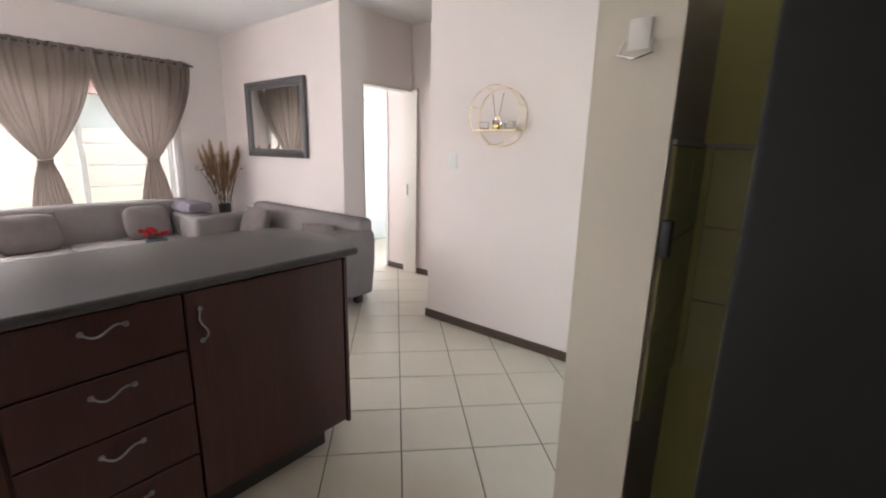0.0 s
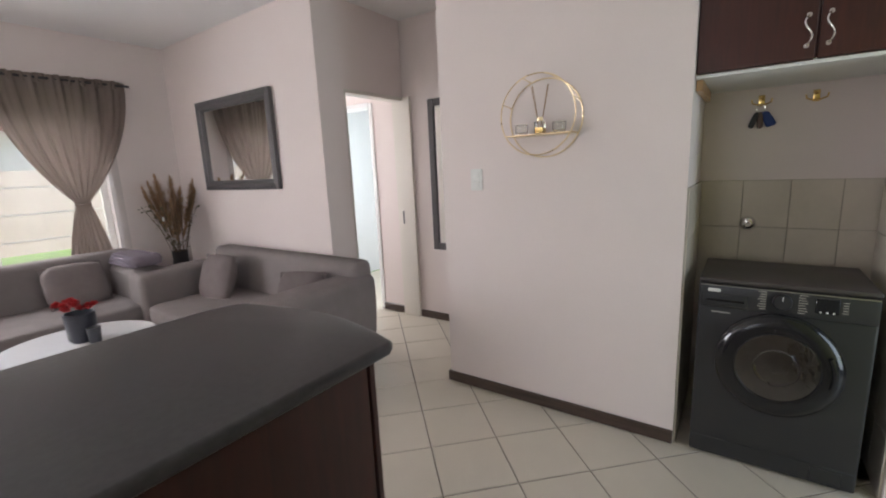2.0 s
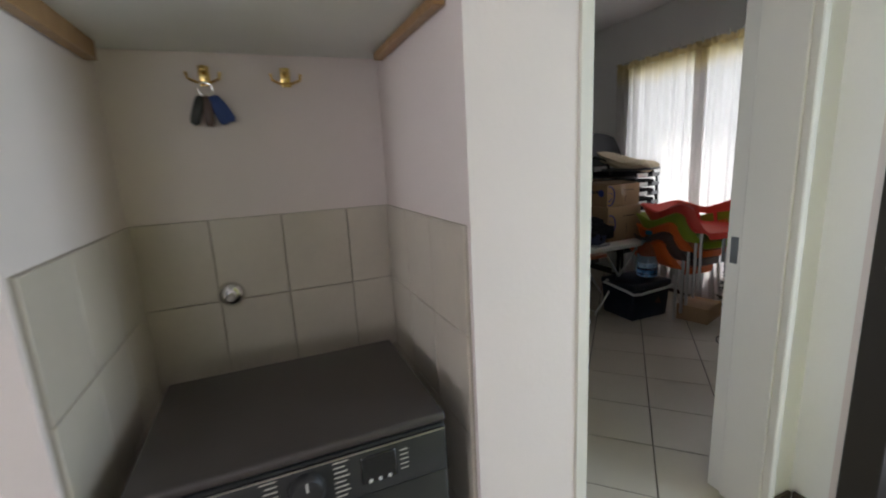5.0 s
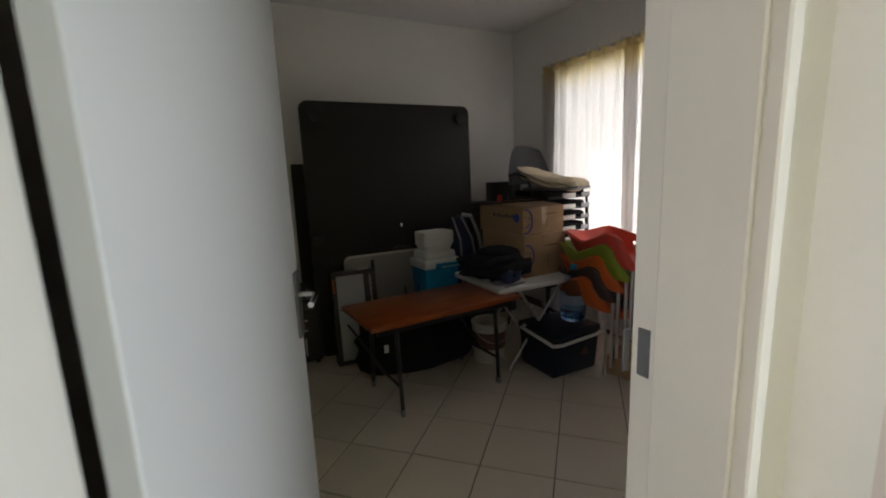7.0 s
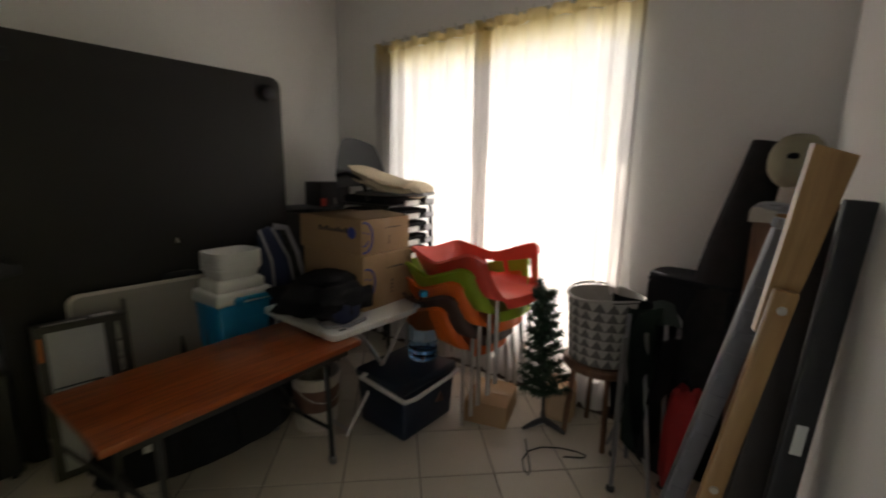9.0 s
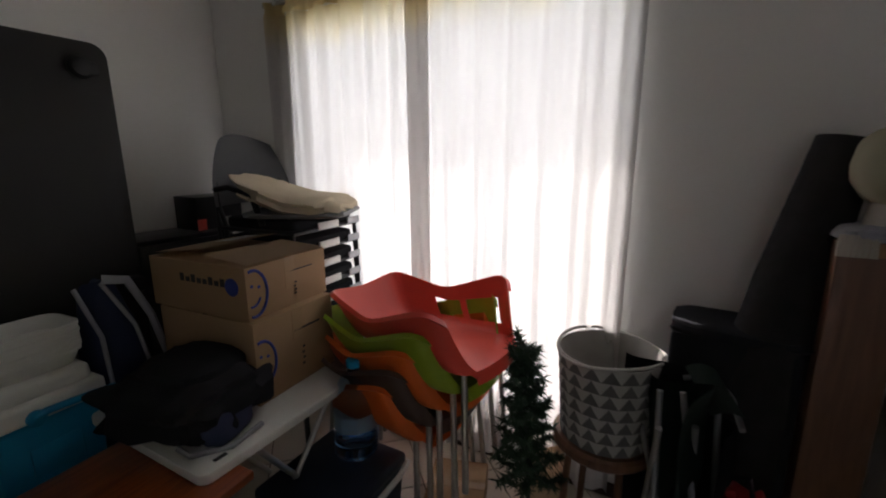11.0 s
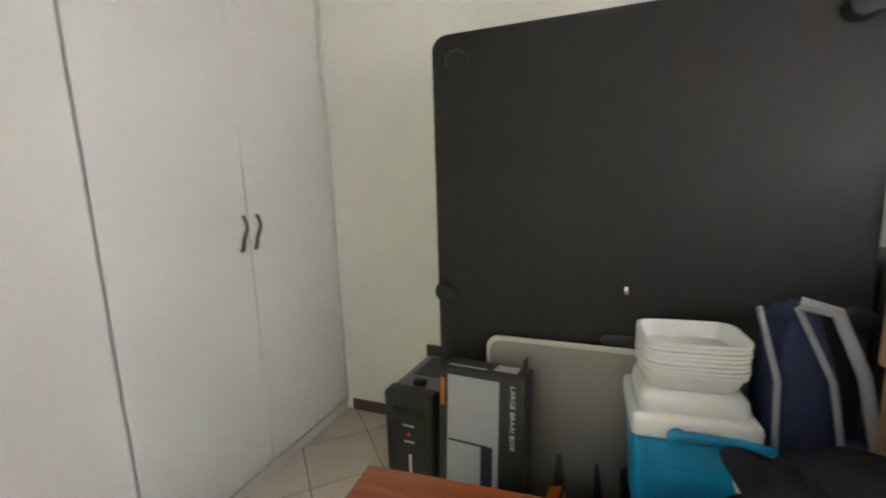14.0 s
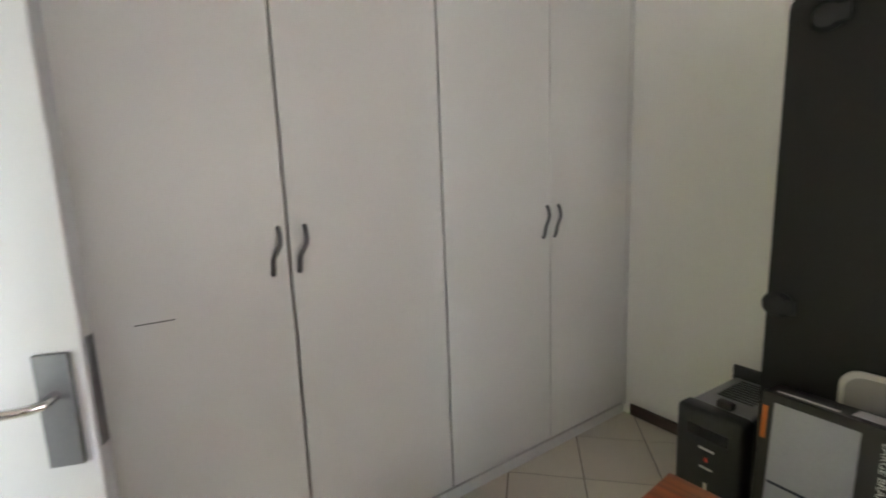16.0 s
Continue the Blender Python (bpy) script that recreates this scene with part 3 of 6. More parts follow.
part("window_sill", B(0.03, 0.14, -1.68, 1.68, 0.70, 0.725, 0.004, 1), FRAMEPAINT, win)

# store window
win = thing("window_2", "store room window behind cream curtains", "window", (3.2, 4.58, 0))
win["kind"] = "structure"
bm = B(0.02, 0.06, -0.84, 0.84, 0.38, 0.43)
bx(bm, 0.02, 0.06, -0.84, 0.84, 2.15, 2.20)
for y in (-0.84, -0.025, 0.79):
    bx(bm, 0.02, 0.06, y, y + 0.05, 0.43, 2.15)
part("window_frame", bm, FRAMEPAINT, win)
for y in (-0.79, 0.025):
    ob = part("pane", B(0.036, 0.044, y, y + 0.765, 0.43, 2.15), GLASS, win)
    ob.visible_shadow = False


# Unseen window, added only to house the kitchen fill lamp.
win = thing("window_3", "unseen steel window added for the kitchen fill lamp", "window", (-1.90, -1.84, 0))
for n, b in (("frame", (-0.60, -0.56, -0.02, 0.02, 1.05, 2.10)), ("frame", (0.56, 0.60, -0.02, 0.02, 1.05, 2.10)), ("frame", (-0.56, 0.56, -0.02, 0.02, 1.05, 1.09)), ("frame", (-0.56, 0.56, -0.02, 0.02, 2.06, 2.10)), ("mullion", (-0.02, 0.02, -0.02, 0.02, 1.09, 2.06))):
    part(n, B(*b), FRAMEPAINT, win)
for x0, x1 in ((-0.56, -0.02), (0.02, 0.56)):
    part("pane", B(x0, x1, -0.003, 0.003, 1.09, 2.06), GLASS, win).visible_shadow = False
# ---- curtains ----
def drape(bm, y0, y1, z1, z0, amp, folds, x=0.0, tie=None, seed=0, nu=110, nv=30):
    """A hanging curtain across y, waving in x; tie: (y, z, width there, width at the hem)."""
    def f(u, v):
        z = z1 + (z0 - z1) * v
        w, c = y1 - y0, (y0 + y1) / 2
        a = amp * (0.75 + 0.25 * math.sin(5 * v + seed))
        if tie:
            ty, tz, tw, hw = tie
            if z > tz:
                k = (z1 - z) / (z1 - tz)
                s = k ** 2.0
                w2, c = w + (tw - w) * s, c + (ty - c) * s
            else:
                k = (tz - z) / (tz - z0)
                w2, c = tw + (hw - tw) * k ** 0.7, ty
            a *= 0.45 + 0.55 * w2 / w
            w = w2
        wob = 0.5 * noise.noise(Vector((u * folds * 0.45, v * 1.1, seed * 7.3)))
        xx = x + a * math.sin(2 * math.pi * (u * folds + wob)) + a * 0.5 * math.sin(2 * math.pi * (u * folds * 2.3 + seed))
        return (xx, c + (u - 0.5) * w, z)
    return sheet(bm, f, nu, nv, 0.002)


rail = thing("curtain_rod", "dark slim curtain rod over the lounge window", "curtain rod", (-5.47, 0.9, 2.26))
part("pole", rod(bmesh.new(), (0, -2.2, 0), (0, 1.36, 0), 0.011), MIRRORFRAME, rail)
for y in (-2.0, -0.5, 1.28):
    part("bracket", rod(bmesh.new(), (-0.08, y, 0), (0, y, 0), 0.007), MIRRORFRAME, rail)
for k, (y0, y1, ty) in enumerate(((0.42, 1.305, 0.865), (1.295, 2.20, 1.755), (-0.46, 0.41, -0.02))):
    ob = thing("tied_curtain", "taupe curtain gathered by a tieback at the lounge window", "curtain", (-5.47, 0, 0.025), group="lounge curtains")
    part("cloth", drape(bmesh.new(), y0 - 0.02, y1 + 0.02, 2.26, 0.62, 0.017, 7, 0.0, (ty, 1.205, 0.085, 0.36), k), DRAPE, ob)
    part("heading", drape(bmesh.new(), y0, y1, 2.27, 2.20, 0.022, 9, 0.0, None, k, 110, 3), DRAPE, ob)
    part("tieback", tube(bmesh.new(), [(0.04 * math.cos(a), ty + 0.05 * math.sin(a), 1.205) for a in [i * math.pi / 8 for i in range(16)]], 0.012, 8, True), DRAPE, ob)
ob = thing("sheer_curtain", "white see-through voile hanging behind the taupe curtains", "curtain", (-5.52, 0, 0.025))
part("cloth", drape(bmesh.new(), -1.3, 2.08, 2.22, 0.55, 0.012, 26, 0.0, None, 5, 240, 8), SHEER, ob)

rail = thing("curtain_track", "cream curtain track with hooks over the store window", "curtain rail", (3.025, 4.64, 2.28))
part("track", B(-0.01, 0.012, -0.99, 0.97, -0.008, 0.012, 0.003, 1), PANELEDGE, rail)
for y in (-0.9, 0.0, 0.9):
    part("bracket", B(0.01, 0.035, y - 0.012, y + 0.012, -0.006, 0.008), PANELEDGE, rail)
for k, (y0, y1) in enumerate(((4.56, 5.57), (3.685, 4.67))):
    ob = thing("cream_curtain", "cream unlined curtain glowing with daylight, yellow light coloured into the heading tape", "curtain", (3.015 - 0.012 * k, 0, 0.01), group="store curtains")
    part("cloth", drape(bmesh.new(), y0, y1, 2.21, 0.04, 0.020, 6, 0.0, None, 2 + k, 140, 16), CREAMDRAPE, ob)
    part("heading", drape(bmesh.new(), y0, y1, 2.275, 2.21, 0.020, 6, 0.0, None, 2 + k, 120, 4), HEM, ob)
    for i in range(9):
        y = y0 + (y1 - y0) * (i + 0.5) / 9
        part("hook", B(-0.004, 0.004, y - 0.01, y + 0.01, 2.262, 2.30), WHITEPL, ob)

# ---- kitchen and lounge things ----
def wavy_handle(length=0.11, r=0.0036, n=14, material=CHROME):
    """An S-curved bow handle along z, standing off along -y."""
    bm = tube(bmesh.new(), [(0.012 * math.sin(2 * math.pi * k / n), -0.028 * math.sin(math.pi * k / n) ** 0.5, length * (k / n - 0.5)) for k in range(n + 1)], r, 8)
    for s in (-1, 1):
        lathe(bm, ((0.009, 0.0), (0.009, 0.006)), 10, (0, 0.002, s * length / 2), "y")
    return mesh_of("handle", bm, material)


WAVY = wavy_handle()
DIMWAVY = wavy_handle(material=DULLSTEEL)

isl = thing("kitchen_island", "dark mahogany kitchen island cabinet with drawers and a door", "kitchen island", (-1.485, 0, 0))
isl.scale = (1, 1, 1.05)
part("body", B(-0.58, -0.022, -0.95, 1.165, 0.10, 0.89, 0.002, 1), MAHOGANY, isl)
part("kick_board", B(-0.52, -0.075, -0.93, 1.08, 0.0, 0.10), DARKWOOD, isl)
part("end_panel", B(-0.58, -0.0, 1.166, 1.184, 0.10, 0.89, 0.002, 1), MAHOGANY, isl)
for i, z in enumerate((0.12, 0.312, 0.504, 0.696)):
    d = part("drawer_front", B(-0.021, -0.002, 0.045, 0.505, z, z + 0.186, 0.003, 1), MAHOGANY, isl)
    h = piece("handle", DIMWAVY, d, (-0.002, 0.29, z + 0.135))
    h.matrix_basis = Matrix(((0, -1, 0, -0.002), (0, 0, 1, 0.29), (-1, 0, 0, z + 0.135), (0, 0, 0, 1)))
d = part("door", B(-0.021, -0.002, 0.512, 1.16, 0.12, 0.882, 0.003, 1), MAHOGANY, isl)
h = piece("handle", DIMWAVY, d, (-0.002, 0.555, 0.765))
h.rotation_euler = (0, 0, radians(90))
d = part("door", B(-0.021, -0.002, -0.93, 0.038, 0.12, 0.882, 0.003, 1), MAHOGANY, isl)

out = [(-1.47, -1.0), (-1.47, 1.215), (-1.482, 1.236)]
out += [(-1.50 - 0.60 * k / 10, 1.225 + 0.075 * math.sin(math.pi * (0.08 + 0.80 * k / 10))) for k in range(1, 11)]
out += [(-2.16, 1.24), (-2.20, 1.17), (-2.21, 1.05), (-2.21, -1.0)]
bm = bmesh.new()
f = bm.faces.new([bm.verts.new((x + 0.015, y, 0.936)) for x, y in out])
r = bmesh.ops.extrude_face_region(bm, geom=[f])
bmesh.ops.translate(bm, verts=[g for g in r["geom"] if isinstance(g, bmesh.types.BMVert)], vec=(0, 0, 0.036))
es = [e for e in bm.edges if abs(e.verts[0].co.z - e.verts[1].co.z) < 1e-5]
bmesh.ops.bevel(bm, geom=es, offset=0.013, segments=4, profile=0.5, affect="EDGES")
single("island_worktop", bm, GRANITE, "dark speckled laminate worktop with bowed end and rounded nose", "worktop")

fr = thing("fridge", "tall dark steel fridge beside the olive wall", "fridge", (0.0, 0, 0))
part("body", B(-0.025, 0.62, 0.72, 1.28, 0.02, 1.78, 0.012), FRIDGE, fr)
part("door", B(-0.025, 0.62, 0.655, 0.712, 0.05, 1.78, 0.012), FRIDGE, fr)
part("door_seal", B(-0.018, 0.613, 0.7125, 0.7195, 0.06, 1.77), PANELEDGE, fr)
for x in (0.02, 0.56):
    part("foot", lathe(bmesh.new(), ((0.02, 0), (0.02, 0.03)), 12, (x, 0.8, 0)), BLACK, fr)
    part("foot", lathe(bmesh.new(), ((0.02, 0), (0.02, 0.03)), 12, (x, 1.2, 0)), BLACK, fr)

hk = thing("wall_hook", "small white adhesive wall hook on cream wall", "hook", (-0.25, 0.91, 1.625))
part("plate", B(-0.02, 0.02, -0.005, 0.0, -0.025, 0.03, 0.002), FRAMEPAINT, hk)
part("hook", tube(bmesh.new(), [(-0.025, -0.006, -0.01), (-0.03, -0.02, -0.035), (0.0, -0.028, -0.045), (0.03, -0.02, -0.035), (0.025, -0.006, -0.01)], 0.003, 8), CHROME, hk)
single("door_stop_latch", B(-0.172, -0.152, 0.915, 0.945, 1.205, 1.28, 0.004), BLACK, "small black latch on the partition wall", "latch")


def sofa(name, label, at, rz, length, seats, arm_h=0.68, back_h=0.77, depth=0.86):
    """A sofa whose back stands along +y and whose seat faces -y; the origin is at the middle of the floor behind."""
    s = thing(name, label, "sofa", at, rz)
    L, aw = length / 2, 0.22
    part("base", B(-L + aw - 0.02, L - aw + 0.02, -depth + 0.04, -0.05, 0.09, 0.30, 0.02), SOFA, s)
    w = (length - 2 * aw) / seats
    for i in range(seats):
        x = -L + aw + w * (i + 0.5)
        bm = blob(bmesh.new(), (x, -0.50, 0.365), (w / 2 + 0.004, 0.375, 0.085), 0.24, 36, 16, 0.012, 2.0)
        part("seat_cushion", bm, SOFA, s)
    bm = B(-L + 0.03, L - 0.03, -0.24, 0.0, 0.09, back_h, 0.045, 4)
    for v in bm.verts:
        v.co.y += 0.07 * (v.co.z / back_h) * (1 if v.co.y < -0.12 else 0) + 0.004 * noise.noise(v.co * 5)
        v.co.z += 0.012 * math.cos(1.4 * v.co.x / L) if v.co.z > 0.5 else 0
    part("backrest", bm, SOFA, s)
    for sx in (-1, 1):
        bm = B(-aw / 2, aw / 2, -depth, -0.01, 0.09, arm_h, 0.05, 4)
        bmesh.ops.subdivide_edges(bm, edges=[e for e in bm.edges if abs(e.verts[0].co.z - e.verts[1].co.z) > 0.2], cuts=6)
        for v in bm.verts:
            k = (v.co.z - 0.09) / (arm_h - 0.09)
            v.co.x += (0.05 * math.sin(k * 2.2) if v.co.x > 0 else 0.012 * k) - 0.03
            v.co.x = sx * v.co.x + sx * (L - aw / 2)
        part("armrest", bm, SOFA, s)
    for sx in (-1, 1):
        for y in (-depth + 0.08, -0.1):
            bm = bmesh.new()
            bx(bm, sx * (L - 0.15) - 0.035, sx * (L - 0.15) + 0.035, y - 0.035, y + 0.035, 0.0, 0.095, 0.006, 1)
            part("foot", bm, DARKWOOD, s, "dark stained wooden block foot")
    s.scale = (1, 1, 1.03)
    return s


sofa("sofa", "grey-brown fabric two-seater sofa with padded arms", (-3.77, 2.59, 0), 0, 1.88, 1)
sofa("sofa", "grey-brown fabric three-seater sofa under the lounge window", (-5.40, 0.86, 0), 90, 2.30, 2, 0.68, 0.79, 0.88)


def cushion(label, at, size, rx, rz):
    c = thing("throw_pillow", label, "pillow", at, rz, "sofa pillows", rx)
    part("cover", blob(bmesh.new(), (0, 0, 0), size, 0.42, 32, 16, 0.05, 2.5, 0.75), PILLOW, c)
    a, b = size[0] * 0.97, size[1] * 0.97
    part("piping", tube(bmesh.new(), [(a, b, 0), (-a, b, 0), (-a, -b, 0), (a, -b, 0)], 0.006, 6, True), PILLOW, c)
    return c


cushion("taupe square cushion leaning on the small sofa", (-4.20, 2.18, 0.615), (0.18, 0.18, 0.075), 70, 8)
cushion("taupe square cushion at the other end of the small sofa", (-3.22, 2.24, 0.575), (0.17, 0.165, 0.07), 68, 26)
cushion("taupe cushion against the back of the long sofa", (-5.06, 1.50, 0.615), (0.20, 0.175, 0.07), 64, 90)
cushion("taupe cushion at the middle of the long sofa", (-5.06, 0.60, 0.615), (0.22, 0.175, 0.07), 64, 96)

bl = thing("folded_blanket", "mauve grey blanket folded over the sofa arm", "blanket", (-5.02, 1.90, 0.715))
for i in range(4):
    part("fold", blob(bmesh.new(), (0.01 * i, 0.0, 0.012 + 0.022 * i), (0.30 - 0.02 * i, 0.125 - 0.008 * i, 0.014), 0.35, 36, 8, 0.08, 3.0), BLANKET, bl)
part("roll", blob(bmesh.new(), (0.24, 0, 0.05), (0.06, 0.12, 0.05), 0.6, 24, 12, 0.1, 3.0), BLANKET, bl)

pot = thing("floor_vase", "tall dark floor vase with dried pampas plumes and twigs", "vase", (-5.24, 2.37, 0))
part("vase", lathe(bmesh.new(), ((0.085, 0), (0.10, 0.06), (0.115, 0.25), (0.095, 0.48), (0.065, 0.64), (0.07, 0.72), (0.06, 0.715), (0.055, 0.6)), 28), DARKWOOD, pot)
rnd = random.Random(4)
for i in range(13):
    a, l = rnd.uniform(0, 6.28), rnd.uniform(0.06, 0.28)
    tip = Vector((l * math.cos(a), l * math.sin(a), rnd.uniform(1.18, 1.44)))
    part("stem", rod(bmesh.new(), (0.02 * math.cos(a), 0.02 * math.sin(a), 0.55), tip * 0.96, 0.003, 6), STALK, pot)
    bm = bmesh.new()
    d = (tip - Vector((0, 0, 0.7))).normalized()
    for k in range(420):
        h = rnd.random()
        c = tip - d * (0.42 * (1 - h))
        r = 0.058 * math.sin(math.pi * min(1, h * 0.9 + 0.08)) ** 0.8
        b = rnd.uniform(0, 6.28)
        q = c + Vector((r * math.cos(b), r * math.sin(b), rnd.uniform(0.03, 0.06)))
        s = d.cross(q - c).normalized() * 0.004
        bm.faces.new([bm.verts.new(c + s), bm.verts.new(c - s), bm.verts.new(q)])
    part("plume", bm, REED, pot, "brown feathery pampas plume", False)
for i in range(6):
    a = rnd.uniform(0, 6.28)
    pts = [Vector((0.02, 0, 0.6)) + Vector((math.cos(a), math.sin(a), 0)) * (0.24 * (k / 6) ** 1.3) + Vector((0, 0, 0.09 * k)) for k in range(7)]
    tw = part("twig", tube(bmesh.new(), pts, 0.003, 6), STALK, pot)
    bm = bmesh.new()
    for k in range(22):
        p = pts[rnd.randint(2, 6)] + Vector((rnd.uniform(-.03, .03), rnd.uniform(-.03, .03), rnd.uniform(-.03, .03)))
        q = Vector((rnd.uniform(-.03, .03), rnd.uniform(-.03, .03), rnd.uniform(-.02, .03)))
        s = q.orthogonal().normalized() * 0.009
        bm.faces.new([bm.verts.new(p), bm.verts.new(p + q / 2 + s), bm.verts.new(p + q), bm.verts.new(p + q / 2 - s)])
    tagged(part("leaf_spray", bm, LEAFDRY, tw, "", False), "small dry olive leaves", kind="stuff")
part("tag", B(-0.02, 0.02, -0.10, -0.098, 1.02, 1.06), PAPER, pot, "small white paper tag")

mir = thing("wall_mirror", "square mirror in a stepped pewter-dark wooden frame", "mirror", (-4.404, 2.615, 1.688))
W, H = 0.57, 0.397
prof = ((0.0, 0.0), (0.0, -0.035), (0.025, -0.045), (0.05, -0.03), (0.065, -0.032), (0.085, -0.015), (0.085, 0.0))
bm = bmesh.new()
rings = []
for sx, sz in ((-1, -1), (1, -1), (1, 1), (-1, 1)):
    rings.append([bm.verts.new((sx * (W - d), y, sz * (H - d))) for d, y in prof])
for a, b in zip(rings, rings[1:] + rings[:1]):
    for i in range(len(prof)):
        j = (i + 1) % len(prof)
        bm.faces.new((a[i], a[j], b[j], b[i]))
part("mirror_frame", bm, MIRRORFRAME, mir, "", False)
part("glass", B(-W + 0.08, W - 0.08, -0.010, -0.006, -H + 0.08, H - 0.08), MIRROR, mir, "clear mirror glass", False)

mir = thing("hall_mirror", "tall narrow mirror in a flat dark frame", "mirror", (-2.76, 3.575, 1.34))
bm = B(-0.26, -0.20, -0.03, 0, -0.66, 0.64, 0.004, 1)
bx(bm, 0.20, 0.26, -0.03, 0, -0.66, 0.64, 0.004, 1)
bx(bm, -0.20, 0.20, -0.03, 0, -0.66, -0.60, 0.004, 1)
bx(bm, -0.20, 0.20, -0.03, 0, 0.58, 0.64, 0.004, 1)
part("mirror_frame", bm, MIRRORFRAME, mir)
part("glass", B(-0.20, 0.20, -0.014, -0.010, -0.60, 0.58), MIRROR, mir, "clear mirror glass", False)

tab = thing("coffee_table", "low round white coffee table", "table", (-3.87, 1.17, 0))
part("tabletop", lathe(bmesh.new(), ((0.36, 0.455), (0.385, 0.46), (0.39, 0.475), (0.385, 0.49), (0.0, 0.49)), 56), TABLEWHITE, tab)
for k in range(4):
    a = math.pi / 4 + k * math.pi / 2
    part("leg", rod(bmesh.new(), (0.24 * math.cos(a), 0.24 * math.sin(a), 0.456), (0.31 * math.cos(a), 0.31 * math.sin(a), 0), 0.018, 10, 0.011), DARKWOOD, tab)
vs = thing("flower_pot", "dark slate pot with red artificial flowers", "flower pot", (-3.90, 1.20, 0.491))
part("pot", lathe(bmesh.new(), ((0.055, 0), (0.07, 0.02), (0.078, 0.17), (0.07, 0.175), (0.062, 0.14)), 24), SLATEPOT, vs)
part("side_cup", lathe(bmesh.new(), ((0.03, 0), (0.036, 0.09), (0.03, 0.09)), 18, (0.09, 0.03, 0)), SLATEPOT, vs)
for k in range(16):
    c = Vector((rnd.uniform(-.085, .085), rnd.uniform(-.085, .085), 0.205 + rnd.uniform(-.025, .03)))
    bm = bmesh.new()
    for j in range(16):
        a, e = rnd.uniform(0, 6.28), rnd.uniform(0.1, 1.4)
        q = Vector((math.cos(a) * math.cos(e), math.sin(a) * math.cos(e), math.sin(e))) * 0.034
        s = Vector((-math.sin(a), math.cos(a), 0)) * 0.014
        bm.faces.new([bm.verts.new(c), bm.verts.new(c + q * 0.7 + s), bm.verts.new(c + q), bm.verts.new(c + q * 0.7 - s)])
    part("flower", bm, PETAL, vs, "", False)
pf = thing("pouffe", "low dark round padded pouffe beside the coffee table", "pouffe", (-4.45, 0.42, 0))
part("seat", lathe(bmesh.new(), ((0.30, 0.30), (0.34, 0.33), (0.345, 0.38), (0.31, 0.425), (0.15, 0.44), (0.0, 0.442)), 44), SLATEPOT, pf)
part("base", lathe(bmesh.new(), ((0.30, 0.0), (0.315, 0.02), (0.315, 0.29), (0.30, 0.30)), 44), BLACKCLOTH, pf)

# round gold wall shelf
sh = thing("round_wall_shelf", "pale gold wire hoop shelf on the wall", "wall shelf", (-1.612, 2.60, 1.63))
circ = lambda r, y, cx=0.0, cz=0.0: [(cx + r * math.cos(a), y, cz + r * math.sin(a)) for a in [2 * math.pi * i / 56 for i in range(56)]]
part("front_hoop", tube(bmesh.new(), circ(0.195, -0.055, 0.0, 0.01), 0.0032, 8, True), GOLD, sh)
part("back_hoop", tube(bmesh.new(), circ(0.195, 0.055), 0.0032, 8, True), GOLD, sh)
part("shelf_board", B(-0.175, 0.175, -0.06, 0.055, -0.087, -0.081, 0.001, 1), GOLD, sh)
for a in (0.35, 1.2, 1.95, 2.8):
    part("tie_rod", rod(bmesh.new(), (0.195 * math.cos(a), -0.055, 0.01 + 0.195 * math.sin(a)), (0.195 * math.cos(a), 0.055, 0.195 * math.sin(a)), 0.0025, 6), GOLD, sh)
for x in (-0.10, 0.10):
    t = thing("tealight_glass", "small clear glass tealight holder on the gold shelf", "candle holder", (-1.612 + x, 2.59, 1.5495), group="shelf glasses")
    part("glass", lathe(bmesh.new(), ((0.026, 0), (0.032, 0.01), (0.034, 0.05), (0.031, 0.05), (0.029, 0.012), (0.0, 0.010)), 24), JARGLASS, t)
    part("rim", tube(bmesh.new(), [(0.033 * math.cos(i * .393), 0.033 * math.sin(i * .393), 0.051) for i in range(16)], 0.002, 6, True), CHROME, t)
t = thing("reed_diffuser", "glass reed diffuser bottle with wooden sticks", "diffuser", (-1.612, 2.59, 1.5495))
part("bottle", B(-0.024, 0.024, -0.024, 0.024, 0.0, 0.062, 0.006), JARGLASS, t)
part("oil", B(-0.019, 0.019, -0.019, 0.019, 0.005, 0.032), BRASS, t, "golden fragrance oil")
part("neck", lathe(bmesh.new(), ((0.016, 0.062), (0.016, 0.082), (0.0, 0.082)), 16), GOLD, t)
for x, y in ((-0.05, 0.01), (-0.035, -0.01), (0.045, 0.0), (0.035, 0.012)):
    part("reed", rod(bmesh.new(), (x * 0.12, 0, 0.03), (x, y, 0.235), 0.0018, 6), REED, t)

sw = thing("light_switch", "white double light switch on the feature wall", "light switch", (-2.03, 2.66, 1.325))
part("plate", B(-0.038, 0.038, -0.008, 0, -0.062, 0.062, 0.003), WHITEPL, sw)
part("rocker", B(-0.022, 0.022, -0.013, -0.008, 0.008, 0.045, 0.002), WHITEPL, sw)
part("rocker", B(-0.022, 0.022, -0.013, -0.008, -0.045, -0.008, 0.002), WHITEPL, sw)

# ---- laundry niche ----
cab = thing("wall_cabinet", "dark mahogany two-door wall cabinet over the laundry niche", "cabinet", (-0.575, 2.70, 1.738))
part("body", B(-0.372, 0.372, 0.02, 0.598, 0.012, 0.92, 0.002, 1), MAHOGANY, cab)
part("bottom", B(-0.372, 0.372, 0.0, 0.598, -0.008, 0.012, 0.001, 1), WHITEPL, cab, "white melamine underside")
